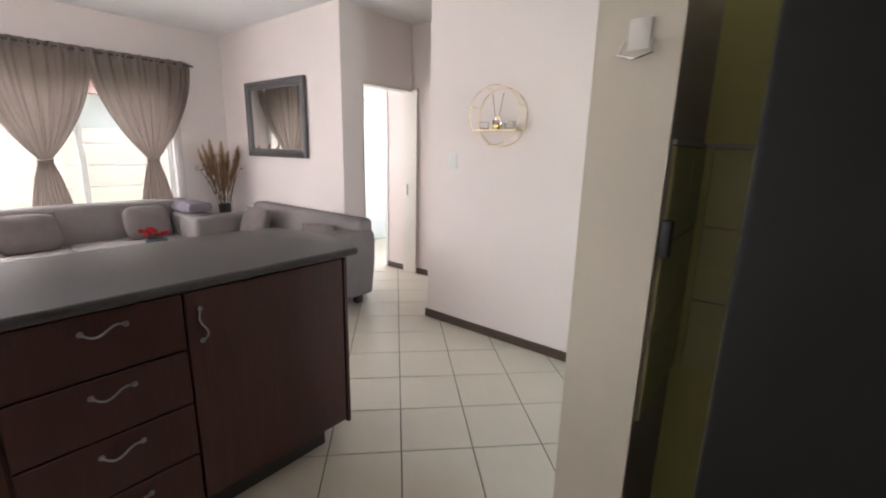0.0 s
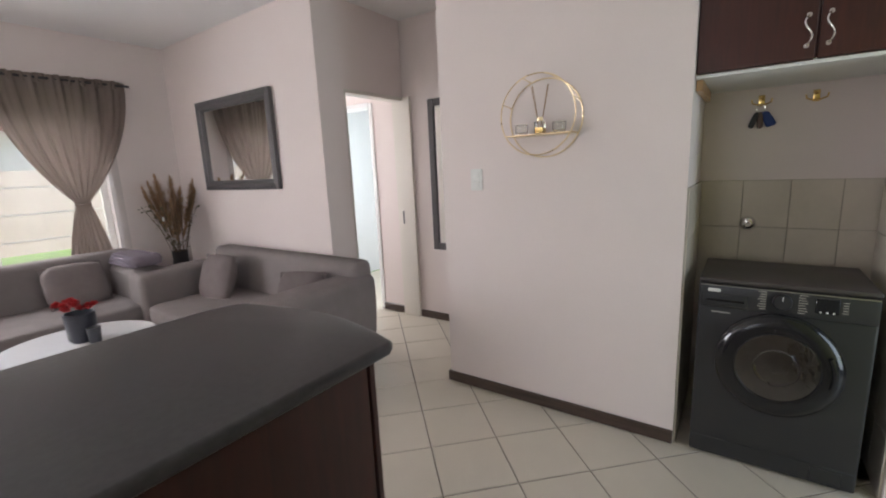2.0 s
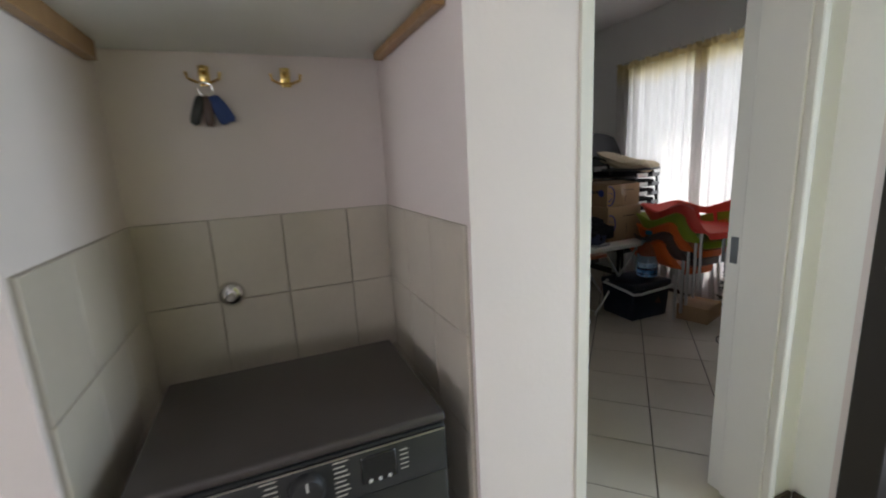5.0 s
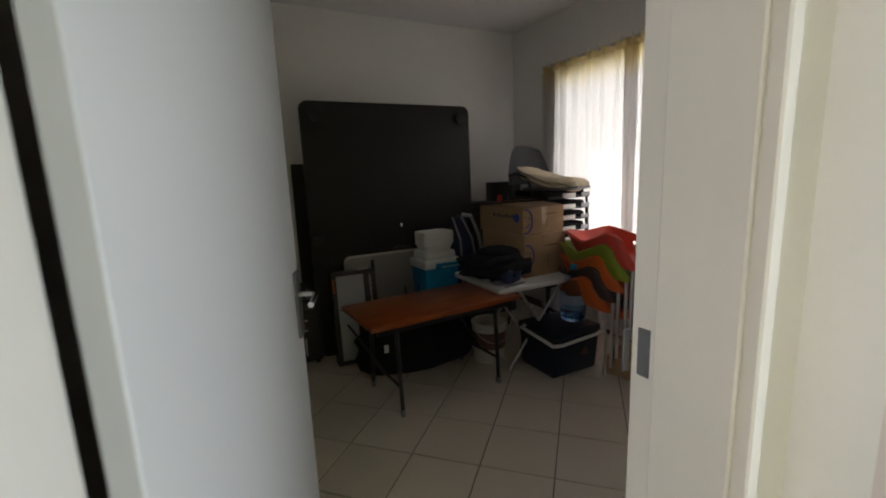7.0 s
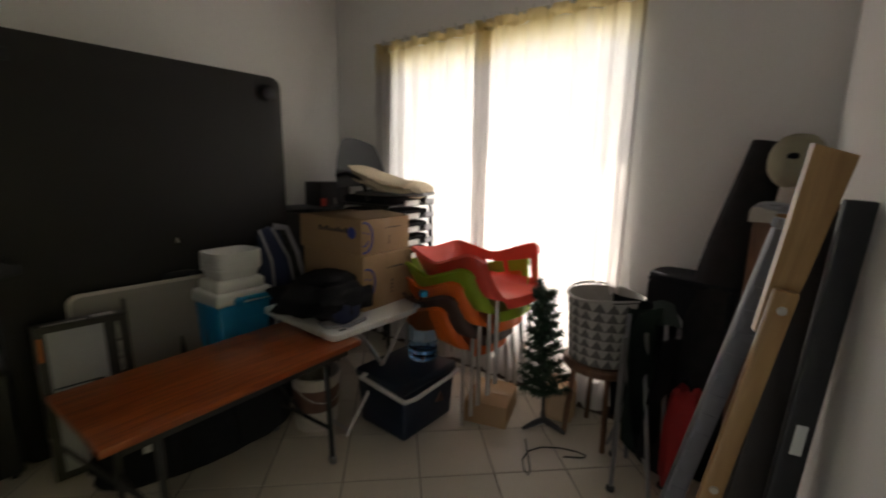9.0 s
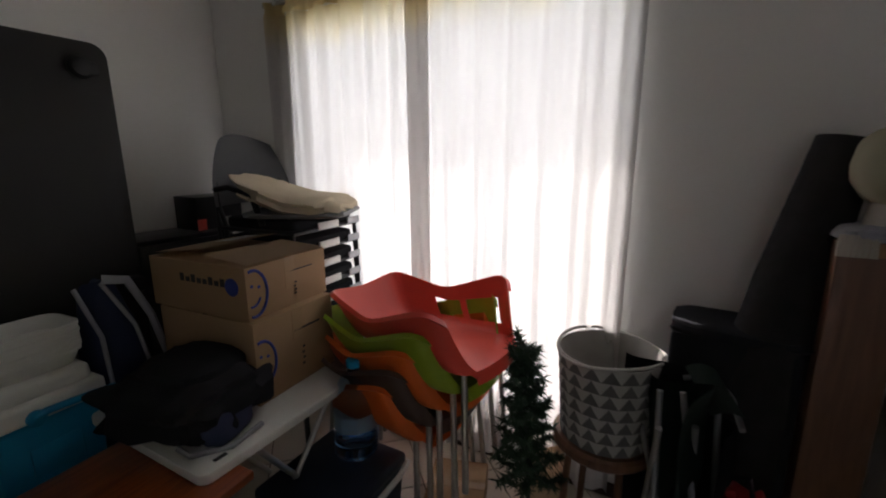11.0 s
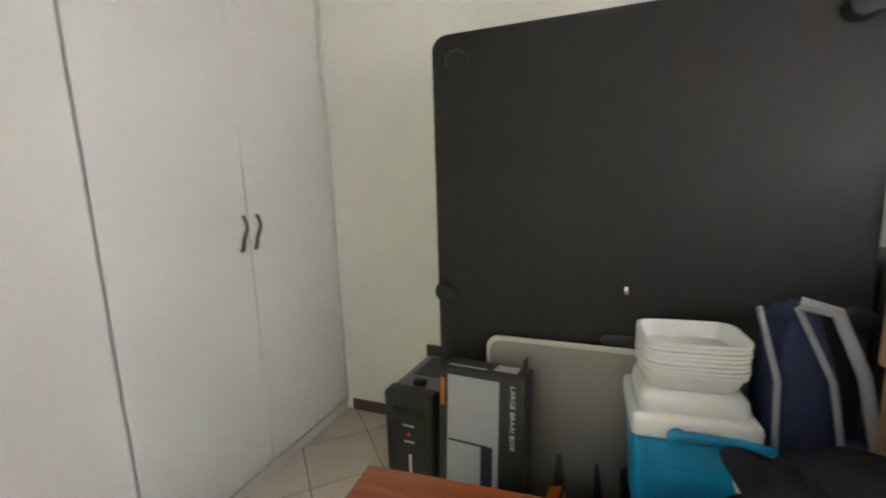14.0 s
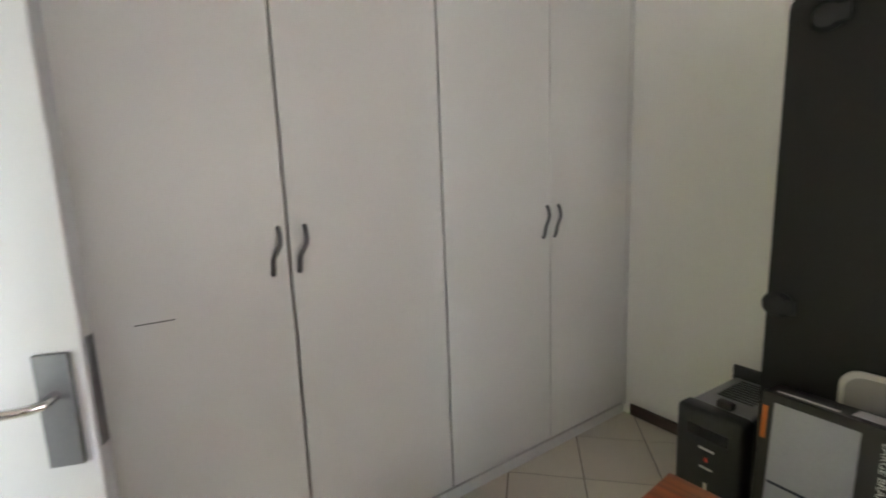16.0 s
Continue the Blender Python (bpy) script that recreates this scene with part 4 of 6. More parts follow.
for s in (-1, 1):
    x0, x1 = (-0.372, 0.019) if s < 0 else (0.025, 0.372)
    d = part("door", B(x0, x1, 0.0, 0.018, 0.002, 0.92, 0.003, 1), MAHOGANY, cab)
    piece("handle", WAVY, d, (0.022 + s * 0.032, 0, 0.115))
part("cleat", B(-0.372, -0.345, 0.03, 0.52, -0.055, -0.008, 0.002, 1), PINE, cab, "raw timber support cleat")
part("cleat", B(0.345, 0.372, 0.03, 0.52, -0.03, -0.008, 0.002, 1), PINE, cab, "raw timber support cleat")

# tiled lower half of the niche: three rows on three walls
def wall_tiles(name, along, at, run, rows, size, gap, thick, material, grout, label, outward):
    """Tiles on a wall: along 'x' or 'y', from run[0] to run[1]; rows: heights of the courses."""
    top, low = rows[0], rows[-1]
    base = B(run[0], run[1], min(at, at + outward * 0.004), max(at, at + outward * 0.004), low, top) if along == "x" else B(min(at, at + outward * 0.004), max(at, at + outward * 0.004), run[0], run[1], low, top)
    w = setting(name, base, grout, label, "wall tiling")
    a, b = at + outward * 0.004, at + outward * (0.004 + thick)
    lo, hi = min(a, b), max(a, b)
    for z1, z0 in zip(rows, rows[1:]):
        p = run[0]
        while p < run[1] - 0.01:
            q = min(p + size, run[1])
            m = B(p + gap, q - gap, lo, hi, z0 + gap, z1 - gap, 0.0015, 1) if along == "x" else B(lo, hi, p + gap, q - gap, z0 + gap, z1 - gap, 0.0015, 1)
            part("tile", m, material, w)
            p = q
    return w


ROWS3 = (1.265, 1.015, 0.765, 0.515, 0.265, 0.0)
wall_tiles("tiling_niche_back", "x", 3.30, (-0.95, -0.20), ROWS3, 0.202, 0.0015, 0.006, WALLTILE, WALLGROUT, "beige glazed wall tiles behind the washing machine", -1)
wall_tiles("tiling_niche_east", "y", -0.20, (2.675, 3.29), ROWS3, 0.202, 0.0015, 0.006, WALLTILE, WALLGROUT, "beige glazed wall tiles beside the washing machine", -1)
wall_tiles("tiling_niche_west", "y", -0.95, (2.675, 3.29), ROWS3, 0.202, 0.0015, 0.006, WALLTILE, WALLGROUT, "beige glazed wall tiles beside the washing machine", 1)
wall_tiles("tiling_kitchen", "x", 1.30, (-0.15, 1.17), (1.425, 1.225, 1.025, 0.825), 0.2, 0.002, 0.006, KTILE, WALLGROUT, "olive toned glazed kitchen wall tiles", -1)
wall_tiles("tiling_partition", "y", -0.175, (0.93, 1.29), (1.425, 1.225, 1.025, 0.825), 0.2, 0.002, 0.006, KTILE, WALLGROUT, "olive toned glazed kitchen wall tiles", 1)

for x, keys in ((-0.70, True), (-0.485, False)):
    h = thing("double_hook", "polished brass double coat hook", "hook", (x, 3.298, 1.665), group="niche hooks")
    part("plate", B(-0.014, 0.014, -0.004, 0, -0.025, 0.03, 0.002), BRASS, h)
    part("knob", blob(bmesh.new(), (0, -0.018, 0.018), (0.011, 0.012, 0.011), 1.0, 14, 10), BRASS, h)
    part("prongs", tube(bmesh.new(), [(-0.042, -0.03, 0.008), (-0.038, -0.03, -0.01), (-0.015, -0.016, -0.018), (0, -0.006, -0.016), (0.015, -0.016, -0.018), (0.038, -0.03, -0.01), (0.042, -0.03, 0.008)], 0.004, 8), BRASS, h)
k = thing("key_bunch", "dark and blue key fobs hanging from the brass hook", "keys", (-0.70, 3.27, 1.64))
part("ring", tube(bmesh.new(), [(0.018 * math.cos(i * .52), 0, 0.018 * math.sin(i * .52) - 0.012) for i in range(12)], 0.002, 6, True), CHROME, k)
for x, tilt, m in ((-0.028, 0.35, BLACK), (0.0, 0.0, BROWNPL), (0.026, -0.35, BLUEWORK), (0.036, -0.55, BLUEWORK)):
    bm = blob(bmesh.new(), (0, 0, -0.05), (0.014, 0.009, 0.04), 0.6, 14, 10, 0.1)
    bmesh.ops.rotate(bm, verts=bm.verts, cent=(0, 0, 0), matrix=Matrix.Rotation(tilt, 3, "Y"))
    bmesh.ops.translate(bm, verts=bm.verts, vec=(x * 0.35, 0, -0.022))
    part("fob", bm, m, k)
v = thing("stop_valve", "round chrome stop valve on the tiles", "tap", (-0.715, 3.287, 1.035))
part("flange", lathe(bmesh.new(), ((0.038, 0.0), (0.036, 0.008), (0.026, 0.018), (0.018, 0.02), (0.018, 0.032), (0.0, 0.034)), 28, axis="y"), CHROME, v)
part("spindle", lathe(bmesh.new(), ((0.011, 0.034), (0.012, 0.05), (0.008, 0.055), (0, 0.055)), 16, axis="y"), STEEL, v)

setting("trim_kitchen", B(-0.164, 1.17, 1.288, 1.30, 1.426, 1.436, 0.002, 1), PANELEDGE, "pale edging strip on top of the kitchen tiles", "trim")
setting("trim_partition", B(-0.175, -0.1645, 0.93, 1.287, 1.426, 1.436, 0.002, 1), PANELEDGE, "pale edging strip on top of the kitchen tiles", "trim")
rc = thing("small_book", "thin dark book lying on the grey sofa seat", "book", (-3.47, 1.95, 0.465), 12)
part("pages", B(-0.085, 0.085, -0.055, 0.055, 0.002, 0.016), PAPER, rc)
part("cover", B(-0.09, 0.09, -0.06, 0.06, 0.0165, 0.0185, 0.0005, 1), SLATEPOT, rc, "dark cover")
part("cover", B(-0.09, 0.09, -0.06, 0.06, 0.0, 0.0018), SLATEPOT, rc, "dark cover")

# washing machine, front at y = 2.645
wm = thing("washing_machine", "dark graphite front-loading washing machine", "washing machine", (-0.58, 2.645, 0))
wm.scale = (1, 1, 1.02)
part("body", B(-0.297, 0.297, 0.0, 0.44, 0.012, 0.828, 0.010, 3), WHITEGOODS, wm)
part("lid", B(-0.298, 0.298, 0.004, 0.45, 0.829, 0.852, 0.008, 3), WASHERTOP, wm, "brown-grey worn top lid")
part("control_strip", B(-0.292, 0.292, -0.008, 0.0, 0.725, 0.826, 0.006, 2), WHITEGOODS, wm)
part("trim_line", B(-0.29, 0.29, -0.0095, -0.0075, 0.823, 0.8265), STEEL, wm)
part("detergent_drawer", B(-0.28, -0.115, -0.012, -0.004, 0.735, 0.79, 0.004, 2), WHITEGOODS, wm)
part("drawer_grip", B(-0.265, -0.128, -0.0125, -0.0115, 0.755, 0.764), BLACKGLOSS, wm)
part("maker_badge", B(-0.262, -0.215, -0.0135, -0.0118, 0.797, 0.811, 0.002, 1), WHITEPL, wm, "small pale oval badge")
part("dial", lathe(bmesh.new(), ((0.034, 0.008), (0.033, 0.022), (0.028, 0.028), (0, 0.029)), 32, (0.0, 0, 0.782), "y"), WHITEGOODS, wm)
part("dial_mark", B(-0.0015, 0.0015, -0.0302, -0.029, 0.79, 0.808), WHITEPL, wm)
part("display", B(0.105, 0.178, -0.0105, -0.007, 0.752, 0.812, 0.002, 1), BLACKGLOSS, wm)
for i in range(3):
    part("button", lathe(bmesh.new(), ((0.004, 0.0), (0.003, 0.003), (0, 0.003)), 10, (0.122 + 0.02 * i, -0.0105, 0.757), "y"), WHITEPL, wm)
for s in (-1, 1):
    for i in range(8):
        l = 0.022 + 0.004 * ((i * 5) % 3)
        x = 0.052 if s > 0 else -0.052 - l
        part("printed_line", B(x, x + l, -0.0088, -0.0079, 0.742 + 0.0105 * i, 0.7445 + 0.0105 * i), PANELEDGE, wm)
for i in range(5):
    part("printed_line", B(0.187, 0.204, -0.0088, -0.0079, 0.76 + 0.0105 * i, 0.7625 + 0.0105 * i), PANELEDGE, wm)
part("printed_line", B(-0.245, -0.175, -0.0012, 0.0, 0.702, 0.706), PANELEDGE, wm)
dr = part("door", lathe(bmesh.new(), ((0.222, -0.002), (0.222, 0.018), (0.206, 0.036), (0.178, 0.044), (0.150, 0.040), (0.140, 0.024), (0.142, -0.002)), 56, (0.0, 0, 0.505), "y"), BLACKGLOSS, wm, "glossy black porthole door ring")
part("door_rim", tube(bmesh.new(), [(0.216 * math.cos(i * math.pi / 28), -0.024, 0.505 + 0.216 * math.sin(i * math.pi / 28)) for i in range(56)], 0.0035, 8, True), BLACKGLOSS, dr)
part("porthole_glass", lathe(bmesh.new(), ((0.150, 0.038), (0.146, 0.034), (0.132, 0.010), (0.112, 0.006), (0.095, 0.022), (0.078, 0.040), (0.05, 0.034), (0.0, 0.026)), 48, (0, 0, 0.505), "y"), PORTHOLE, dr, "dark domed porthole glass")
part("door_grip", tube(bmesh.new(), [(0.185 * math.cos(a), -0.047, 0.505 + 0.185 * math.sin(a)) for a in [-0.25 + 0.1 * i for i in range(8)]], 0.010, 8), BLACKGLOSS, dr)
part("glass_ring", tube(bmesh.new(), [(0.146 * math.cos(i * math.pi / 24), -0.041, 0.505 + 0.146 * math.sin(i * math.pi / 24)) for i in range(48)], 0.003, 8, True), BLACKGLOSS, dr)
part("kick_plate", B(-0.29, 0.29, -0.003, 0.0, 0.02, 0.10, 0.002, 1), WHITEGOODS, wm)
part("filter_flap", B(0.15, 0.25, -0.006, -0.003, 0.03, 0.09, 0.003, 1), WHITEGOODS, wm)
for x in (-0.25, 0.25):
    for y in (0.05, 0.4):
        part("foot", lathe(bmesh.new(), ((0.02, 0), (0.02, 0.015)), 12, (x, y, 0)), BLACK, wm)


# ---- store room ----
war = thing("wardrobe", "white built-in melamine wardrobe with four tall doors", "wardrobe", (0.03, 3.62, 0))
part("body", B(-0.62, -0.020, 0.0, 2.44, 0.06, 2.71, 0.002, 1), SEAMSHADE, war)
part("plinth", B(-0.62, -0.012, 0.0, 2.475, 0.0, 0.055, 0.002, 1), WARDROBE, war)
part("side_filler", B(-0.62, -0.001, 2.44, 2.478, 0.055, 2.71, 0.002, 1), WARDROBE, war)
SH = mesh_of("handle", tube(bmesh.new(), [(0.022 * math.sin(math.pi * (min(max(k / 14, 0.28), 0.72) - 0.5) / 0.44) * -0.5 * 1.2, -0.020 * math.sin(math.pi * k / 14) ** 0.5, 0.15 * (0.5 - k / 14)) for k in range(15)], 0.008, 8), HANDLEGREY)
for i, (y0, y1) in enumerate(((0.005, 0.625), (0.635, 1.225), (1.235, 1.833), (1.837, 2.435))):
    d = part("door", B(-0.019, 0.0, y0, y1, 0.076, 2.70, 0.002, 1), WARDROBE, war)
    h = piece("handle", SH, d, (0.002, (y1 - 0.036) if i % 2 == 0 else (y0 + 0.036), 1.185))
    h.rotation_euler = (0, 0, radians(90))
part("scratch", B(0.0002, 0.0006, 0.205, 0.30, 1.02, 1.023), INK, war, "short dark scuff mark")


def rounded_panel(w, h, r, t, seg=7):
    """A flat panel w by h standing on its lower edge in the xz plane, corners rounded, t thick along +y."""
    pts = []
    for cx, cz, a0 in ((w - r, r, -90), (w - r, h - r, 0), (r, h - r, 90), (r, r, 180)):
        pts += [(cx + r * math.cos(radians(a0 + 90 * k / seg)), cz + r * math.sin(radians(a0 + 90 * k / seg))) for k in range(seg + 1)]
    bm = bmesh.new()
    f = bm.faces.new([bm.verts.new((x, 0, z)) for x, z in pts])
    e = bmesh.ops.extrude_face_region(bm, geom=[f])
    bmesh.ops.translate(bm, verts=[g for g in e["geom"] if isinstance(g, bmesh.types.BMVert)], vec=(0, t, 0))
    bmesh.ops.recalc_face_normals(bm, faces=bm.faces)
    es = [e for e in bm.edges if abs(e.verts[0].co.y - e.verts[1].co.y) < 1e-5]
    bmesh.ops.bevel(bm, geom=es, offset=min(0.006, t * 0.3), segments=2, profile=0.5, affect="EDGES")
    return bm


tb = thing("folded_table", "large black folded table stood on edge against the wall", "folding table", (0.852, 5.615, 0.0), rx=-1.0)
part("tabletop", rounded_panel(1.40, 1.932, 0.06, 0.045), BOARD, tb)
for x, z in ((0.105, 1.825), (1.295, 1.83), (0.035, 0.93), (1.365, 0.93)):
    k = part("leg_clip", lathe(bmesh.new(), ((0.042, 0.0), (0.045, 0.012), (0.034, 0.03), (0.02, 0.034), (0, 0.034)), 18, (x, 0.0, z), "y"), CLIPBLACK, tb)
    part("clip_wing", B(x + 0.0, x + 0.055, -0.032, -0.016, z - 0.028, z + 0.022, 0.006), CLIPBLACK, k)
part("catch", B(0.715, 0.73, -0.012, 0.0, 0.965, 0.995, 0.003), CHROME, tb, "small bright catch")
part("carry_grip", blob(bmesh.new(), (0.72, -0.008, 0.79), (0.08, 0.018, 0.02), 0.7), BLACK, tb)
single("dark_board", rounded_panel(1.40, 1.497, 0.01, 0.02), BOARD, "dark board leaning behind the folded table", "board", (0.815, 6.02, 0))
gp = thing("grey_panel", "grey folded table panel with pale rounded rim", "table panel", (1.07, 5.565, 0.0), rx=-1.0)
part("rim", rounded_panel(0.93, 0.778, 0.05, 0.022), PANELEDGE, gp)
part("face", rounded_panel(0.90, 0.755, 0.045, 0.006), GREYPANEL, gp).location = (0.015, -0.005, 0.008)

# boxed appliance and heater
bb = thing("braai_box", "black printed carton with a grey product picture", "box", (0.925, 5.36, 0.012), -3, rx=-6.0)
bb.scale = (1, 1, 1.15)
part("carton", B(0, 0.33, 0.0, 0.11, 0, 0.60, 0.003, 1), BOXBLACK, bb)
part("picture", B(0.035, 0.235, -0.0025, -0.0005, 0.03, 0.575), BOXGREY, bb, "grey picture panel")
part("picture_leg", B(0.17, 0.215, -0.004, -0.0025, 0.12, 0.36), NAVYPL, bb)
part("picture_line", B(0.04, 0.20, -0.004, -0.0025, 0.355, 0.362), NAVYPL, bb)
part("side_stripe", B(0.006, 0.020, -0.0025, -0.0005, 0.47, 0.56), ORANGEINK, bb)
part("top_label", B(0.205, 0.29, 0.03, 0.09, 0.6005, 0.602), PAPER, bb, "white sticker")
part("top_print", B(0.03, 0.18, 0.02, 0.03, 0.6005, 0.602), PAPER, bb)
part("flap", B(0.322, 0.326, -0.01, 0.05, 0.55, 0.655), BOXBLACK, bb)
tc = bpy.data.curves.new("lettering", "FONT")
tc.body, tc.size, tc.extrude = "LARGE BRAAI BOX", 0.0245, 0.0006
tx = new("lettering", tc)
tx.parent = bb
tx.data.materials.append(PAPER)
tx.matrix_basis = pose(0.278, -0.003, 0.57, 90, 90, 0)
for i in range(4):
    part("small_print", B(0.255, 0.259 + 0.002 * (i % 2), -0.0025, -0.0005, 0.06 + 0.035 * i, 0.085 + 0.035 * i), PAPER, bb)

ht = thing("heater", "black and grey oil heater on the floor by the wall", "heater", (0.612, 5.535, 0), -3)
ht.scale = (0.92, 0.95, 1.26)
part("front_panel", B(0.0, 0.26, 0.0, 0.09, 0.02, 0.395, 0.018, 3), BLACK, ht)
part("grille_body", B(0.012, 0.248, 0.09, 0.44, 0.03, 0.39, 0.014, 3), DULLSTEEL, ht, "grey metal heater body")
for i in range(9):
    part("grille_slot", B(0.06, 0.20, 0.20 + 0.024 * i, 0.21 + 0.024 * i, 0.389, 0.3925), BLACK, ht)
part("rear_panel", B(0.0, 0.26, 0.44, 0.46, 0.02, 0.43, 0.008, 2), BLACK, ht)
part("carry_recess", B(0.05, 0.21, -0.004, 0.0, 0.31, 0.345, 0.002, 1), BLACKGLOSS, ht)
part("top_clip", B(0.11, 0.17, 0.09, 0.13, 0.388, 0.41, 0.006), BLACK, ht)
part("power_light", lathe(bmesh.new(), ((0.008, 0), (0.006, 0.004), (0, 0.004)), 12, (0.13, -0.001, 0.245), "y"), REDPL, ht)
for z, w in ((0.275, 0.06), (0.215, 0.05)):
    part("printed_line", B(0.13 - w / 2, 0.13 + w / 2, -0.0025, 0.0, z, z + 0.006), PAPER, ht)
part("vent_line", B(0.125, 0.137, -0.0025, 0.0, 0.06, 0.17), PAPER, ht)
for x in (0.04, 0.22):
    for y in (0.05, 0.40):
        part("castor", lathe(bmesh.new(), ((0.018, 0), (0.018, 0.024)), 12, (x, y, 0)), BLACK, ht)

# low wooden folding table
lt = thing("low_table", "low red-brown wooden folding table on black legs", "table", (0.92, 4.475, 0), 4)
part("tabletop", B(0.0, 1.035, 0.0, 0.505, 0.556, 0.584, 0.004, 2), TABLEWOOD, lt)
part("apron", B(0.05, 0.985, 0.04, 0.06, 0.512, 0.556), BLACK, lt)
for x in (0.17, 0.87):
    for y in (0.065, 0.45):
        g = part("leg", rod(bmesh.new(), (x, y, 0.556), (x, y - (0.03 if y < 0.2 else -0.03), 0.045), 0.013, 10), BLACK, lt)
        part("castor", lathe(bmesh.new(), ((0.021, -0.009), (0.024, -0.005), (0.024, 0.005), (0.021, 0.009)), 16, (x, y - (0.03 if y < 0.2 else -0.03), 0.0245), "x"), DULLSTEEL, g)
    part("brace", rod(bmesh.new(), (x, 0.045, 0.18), (x, 0.468, 0.18), 0.009, 8), BLACK, lt)
    part("strut", rod(bmesh.new(), (x, 0.24, 0.18), (x - 0.22, 0.24, 0.55), 0.007, 8), BLACK, lt)

# black trunk and soft bag under and behind it
tr = thing("storage_trunk", "black fabric storage trunk under the table", "trunk", (1.58, 5.23, 0))
part("body", B(0, 0.57, 0, 0.31, 0, 0.30, 0.03, 3), BLACKCLOTH, tr)
part("lid", B(-0.008, 0.578, -0.008, 0.318, 0.302, 0.347, 0.015, 2), BLACKCLOTH, tr)
sb = thing("soft_bag", "long black duffel bag lying on the floor beneath the table", "bag", (1.42, 5.09, 0), -8)
part("body", blob(bmesh.new(), (0, 0, 0.17), (0.41, 0.125, 0.17), 0.5, 40, 18, 0.10, 2.2), BLACKCLOTH, sb)
part("white_tag", B(-0.25, -0.22, -0.132, -0.127, 0.20, 0.255), PAPER, sb, "small white tag")
part("zip", tube(bmesh.new(), [(-0.34, 0.0, 0.325), (-0.1, 0.01, 0.345), (0.12, -0.01, 0.345), (0.33, 0.0, 0.325)], 0.005, 6), DULLSTEEL, sb)
for x in (-0.13, 0.13):
    part("strap", tube(bmesh.new(), [(x, -0.132, 0.06), (x, -0.136, 0.20), (x * 0.8, -0.10, 0.32), (x * 0.6, -0.03, 0.375)], 0.011, 8), BLACKCLOTH, sb)

# cooler box with tubs on top
cb = thing("cooler_box", "turquoise cooler box with a domed white lid", "cooler box", (1.738, 5.37, 0.449), 4)
bm = B(-0.15, 0.15, -0.125, 0.125, -0.1, 0.215, 0.02, 3)
for v in bm.verts:
    s = 0.93 + 0.07 * v.co.z / 0.215
    v.co.x *= s
    v.co.y *= s
part("body", bm, BLUEPL, cb)
part("front_recess", B(-0.07, 0.07, -0.1235, -0.119, 0.03, 0.13, 0.004, 2), BLUEPL, cb)
bm = B(-0.160, 0.160, -0.135, 0.135, 0.216, 0.286, 0.018, 3)
bx(bm, -0.138, 0.138, -0.112, 0.112, 0.270, 0.346, 0.030, 3)
part("lid", bm, WHITEPL, cb, "white lid")
part("handle", tube(bmesh.new(), [(0.168, -0.10, 0.20), (0.172, -0.145, 0.235), (0.10, -0.152, 0.245), (-0.02, -0.15, 0.25), (-0.05, -0.145, 0.24)], 0.012, 10), BLUEPL, cb, "turquoise swing handle")
part("handle_hub", lathe(bmesh.new(), ((0.026, 0.0), (0.026, 0.014), (0.02, 0.018), (0, 0.018)), 20, (-0.045, -0.134, 0.235), "y"), BLUEPL, cb)
def tray(w, d, h, taper, lip):
    """An open foam tray with sloping sides and a turned lip."""
    bm = bmesh.new()
    loops = []
    for sx, z in ((taper, 0.0), (taper + 0.03, 0.004), (1.0, h - lip), (1.05, h - lip), (1.05, h), (0.985, h), (taper, 0.010)):
        sg = lambda v: math.copysign(abs(v) ** 0.42, v)
        loops.append([bm.verts.new((w * sx * sg(math.cos(k * math.pi / 18)), d * sx * sg(math.sin(k * math.pi / 18)), z)) for k in range(36)])
    for p, q in zip(loops, loops[1:]):
        for k in range(36):
            bm.faces.new((p[k], p[(k + 1) % 36], q[(k + 1) % 36], q[k]))
    bm.faces.new(loops[0])
    bm.faces.new(loops[-1])
    bmesh.ops.recalc_face_normals(bm, faces=bm.faces)
    return bm


TRAY = mesh_of("tray", tray(0.130, 0.099, 0.056, 0.84, 0.010), WHITEPL)
for i in range(8):
    t = thing("foam_tray", "white foam takeaway tray nested in the stack on the cooler", "food tray", (1.738 + 0.002 * (i % 2), 5.365 - 0.002 * (i % 3), 0.796 + 0.0125 * i), 4 + 1.2 * (i % 3), "stacked trays")
    piece("tray", TRAY, t)

# navy sports bag leaning beside the cooler
nb = thing("sports_bag", "navy nylon bag with grey piping leaning on the cooler", "bag", (2.02, 5.40, 0.348), 12)
nb.scale = (1, 1, 1.28)
bm = blob(bmesh.new(), (0, 0, 0.27), (0.12, 0.11, 0.27), 0.6, 28, 18, 0.08, 2.4)
for v in bm.verts:
    k = v.co.z / 0.54
    v.co.x = v.co.x * (1.05 - 0.55 * k) - 0.04 * k
    v.co.y *= 1.0 - 0.3 * k
part("body", bm, NAVY, nb)
for x0, x1 in ((-0.11, -0.09), (0.05, 0.0)):
    part("piping", tube(bmesh.new(), [(x0, -0.10, 0.06), (x0 - 0.005, -0.115, 0.22), ((x0 + x1) / 2 - 0.02, -0.105, 0.40), (x1 - 0.06, -0.05, 0.54)], 0.008, 8), GREYTRIM, nb, "grey piping")
part("strap", tube(bmesh.new(), [(-0.06, -0.06, 0.55), (0.0, -0.10, 0.54), (0.06, -0.12, 0.42), (0.10, -0.125, 0.28), (0.12, -0.12, 0.14)], 0.014, 8), GREYTRIM, nb, "grey webbing strap")
part("side_pocket", blob(bmesh.new(), (0.09, -0.08, 0.15), (0.05, 0.05, 0.11), 0.6, 20, 12, 0.1), NAVY, nb)

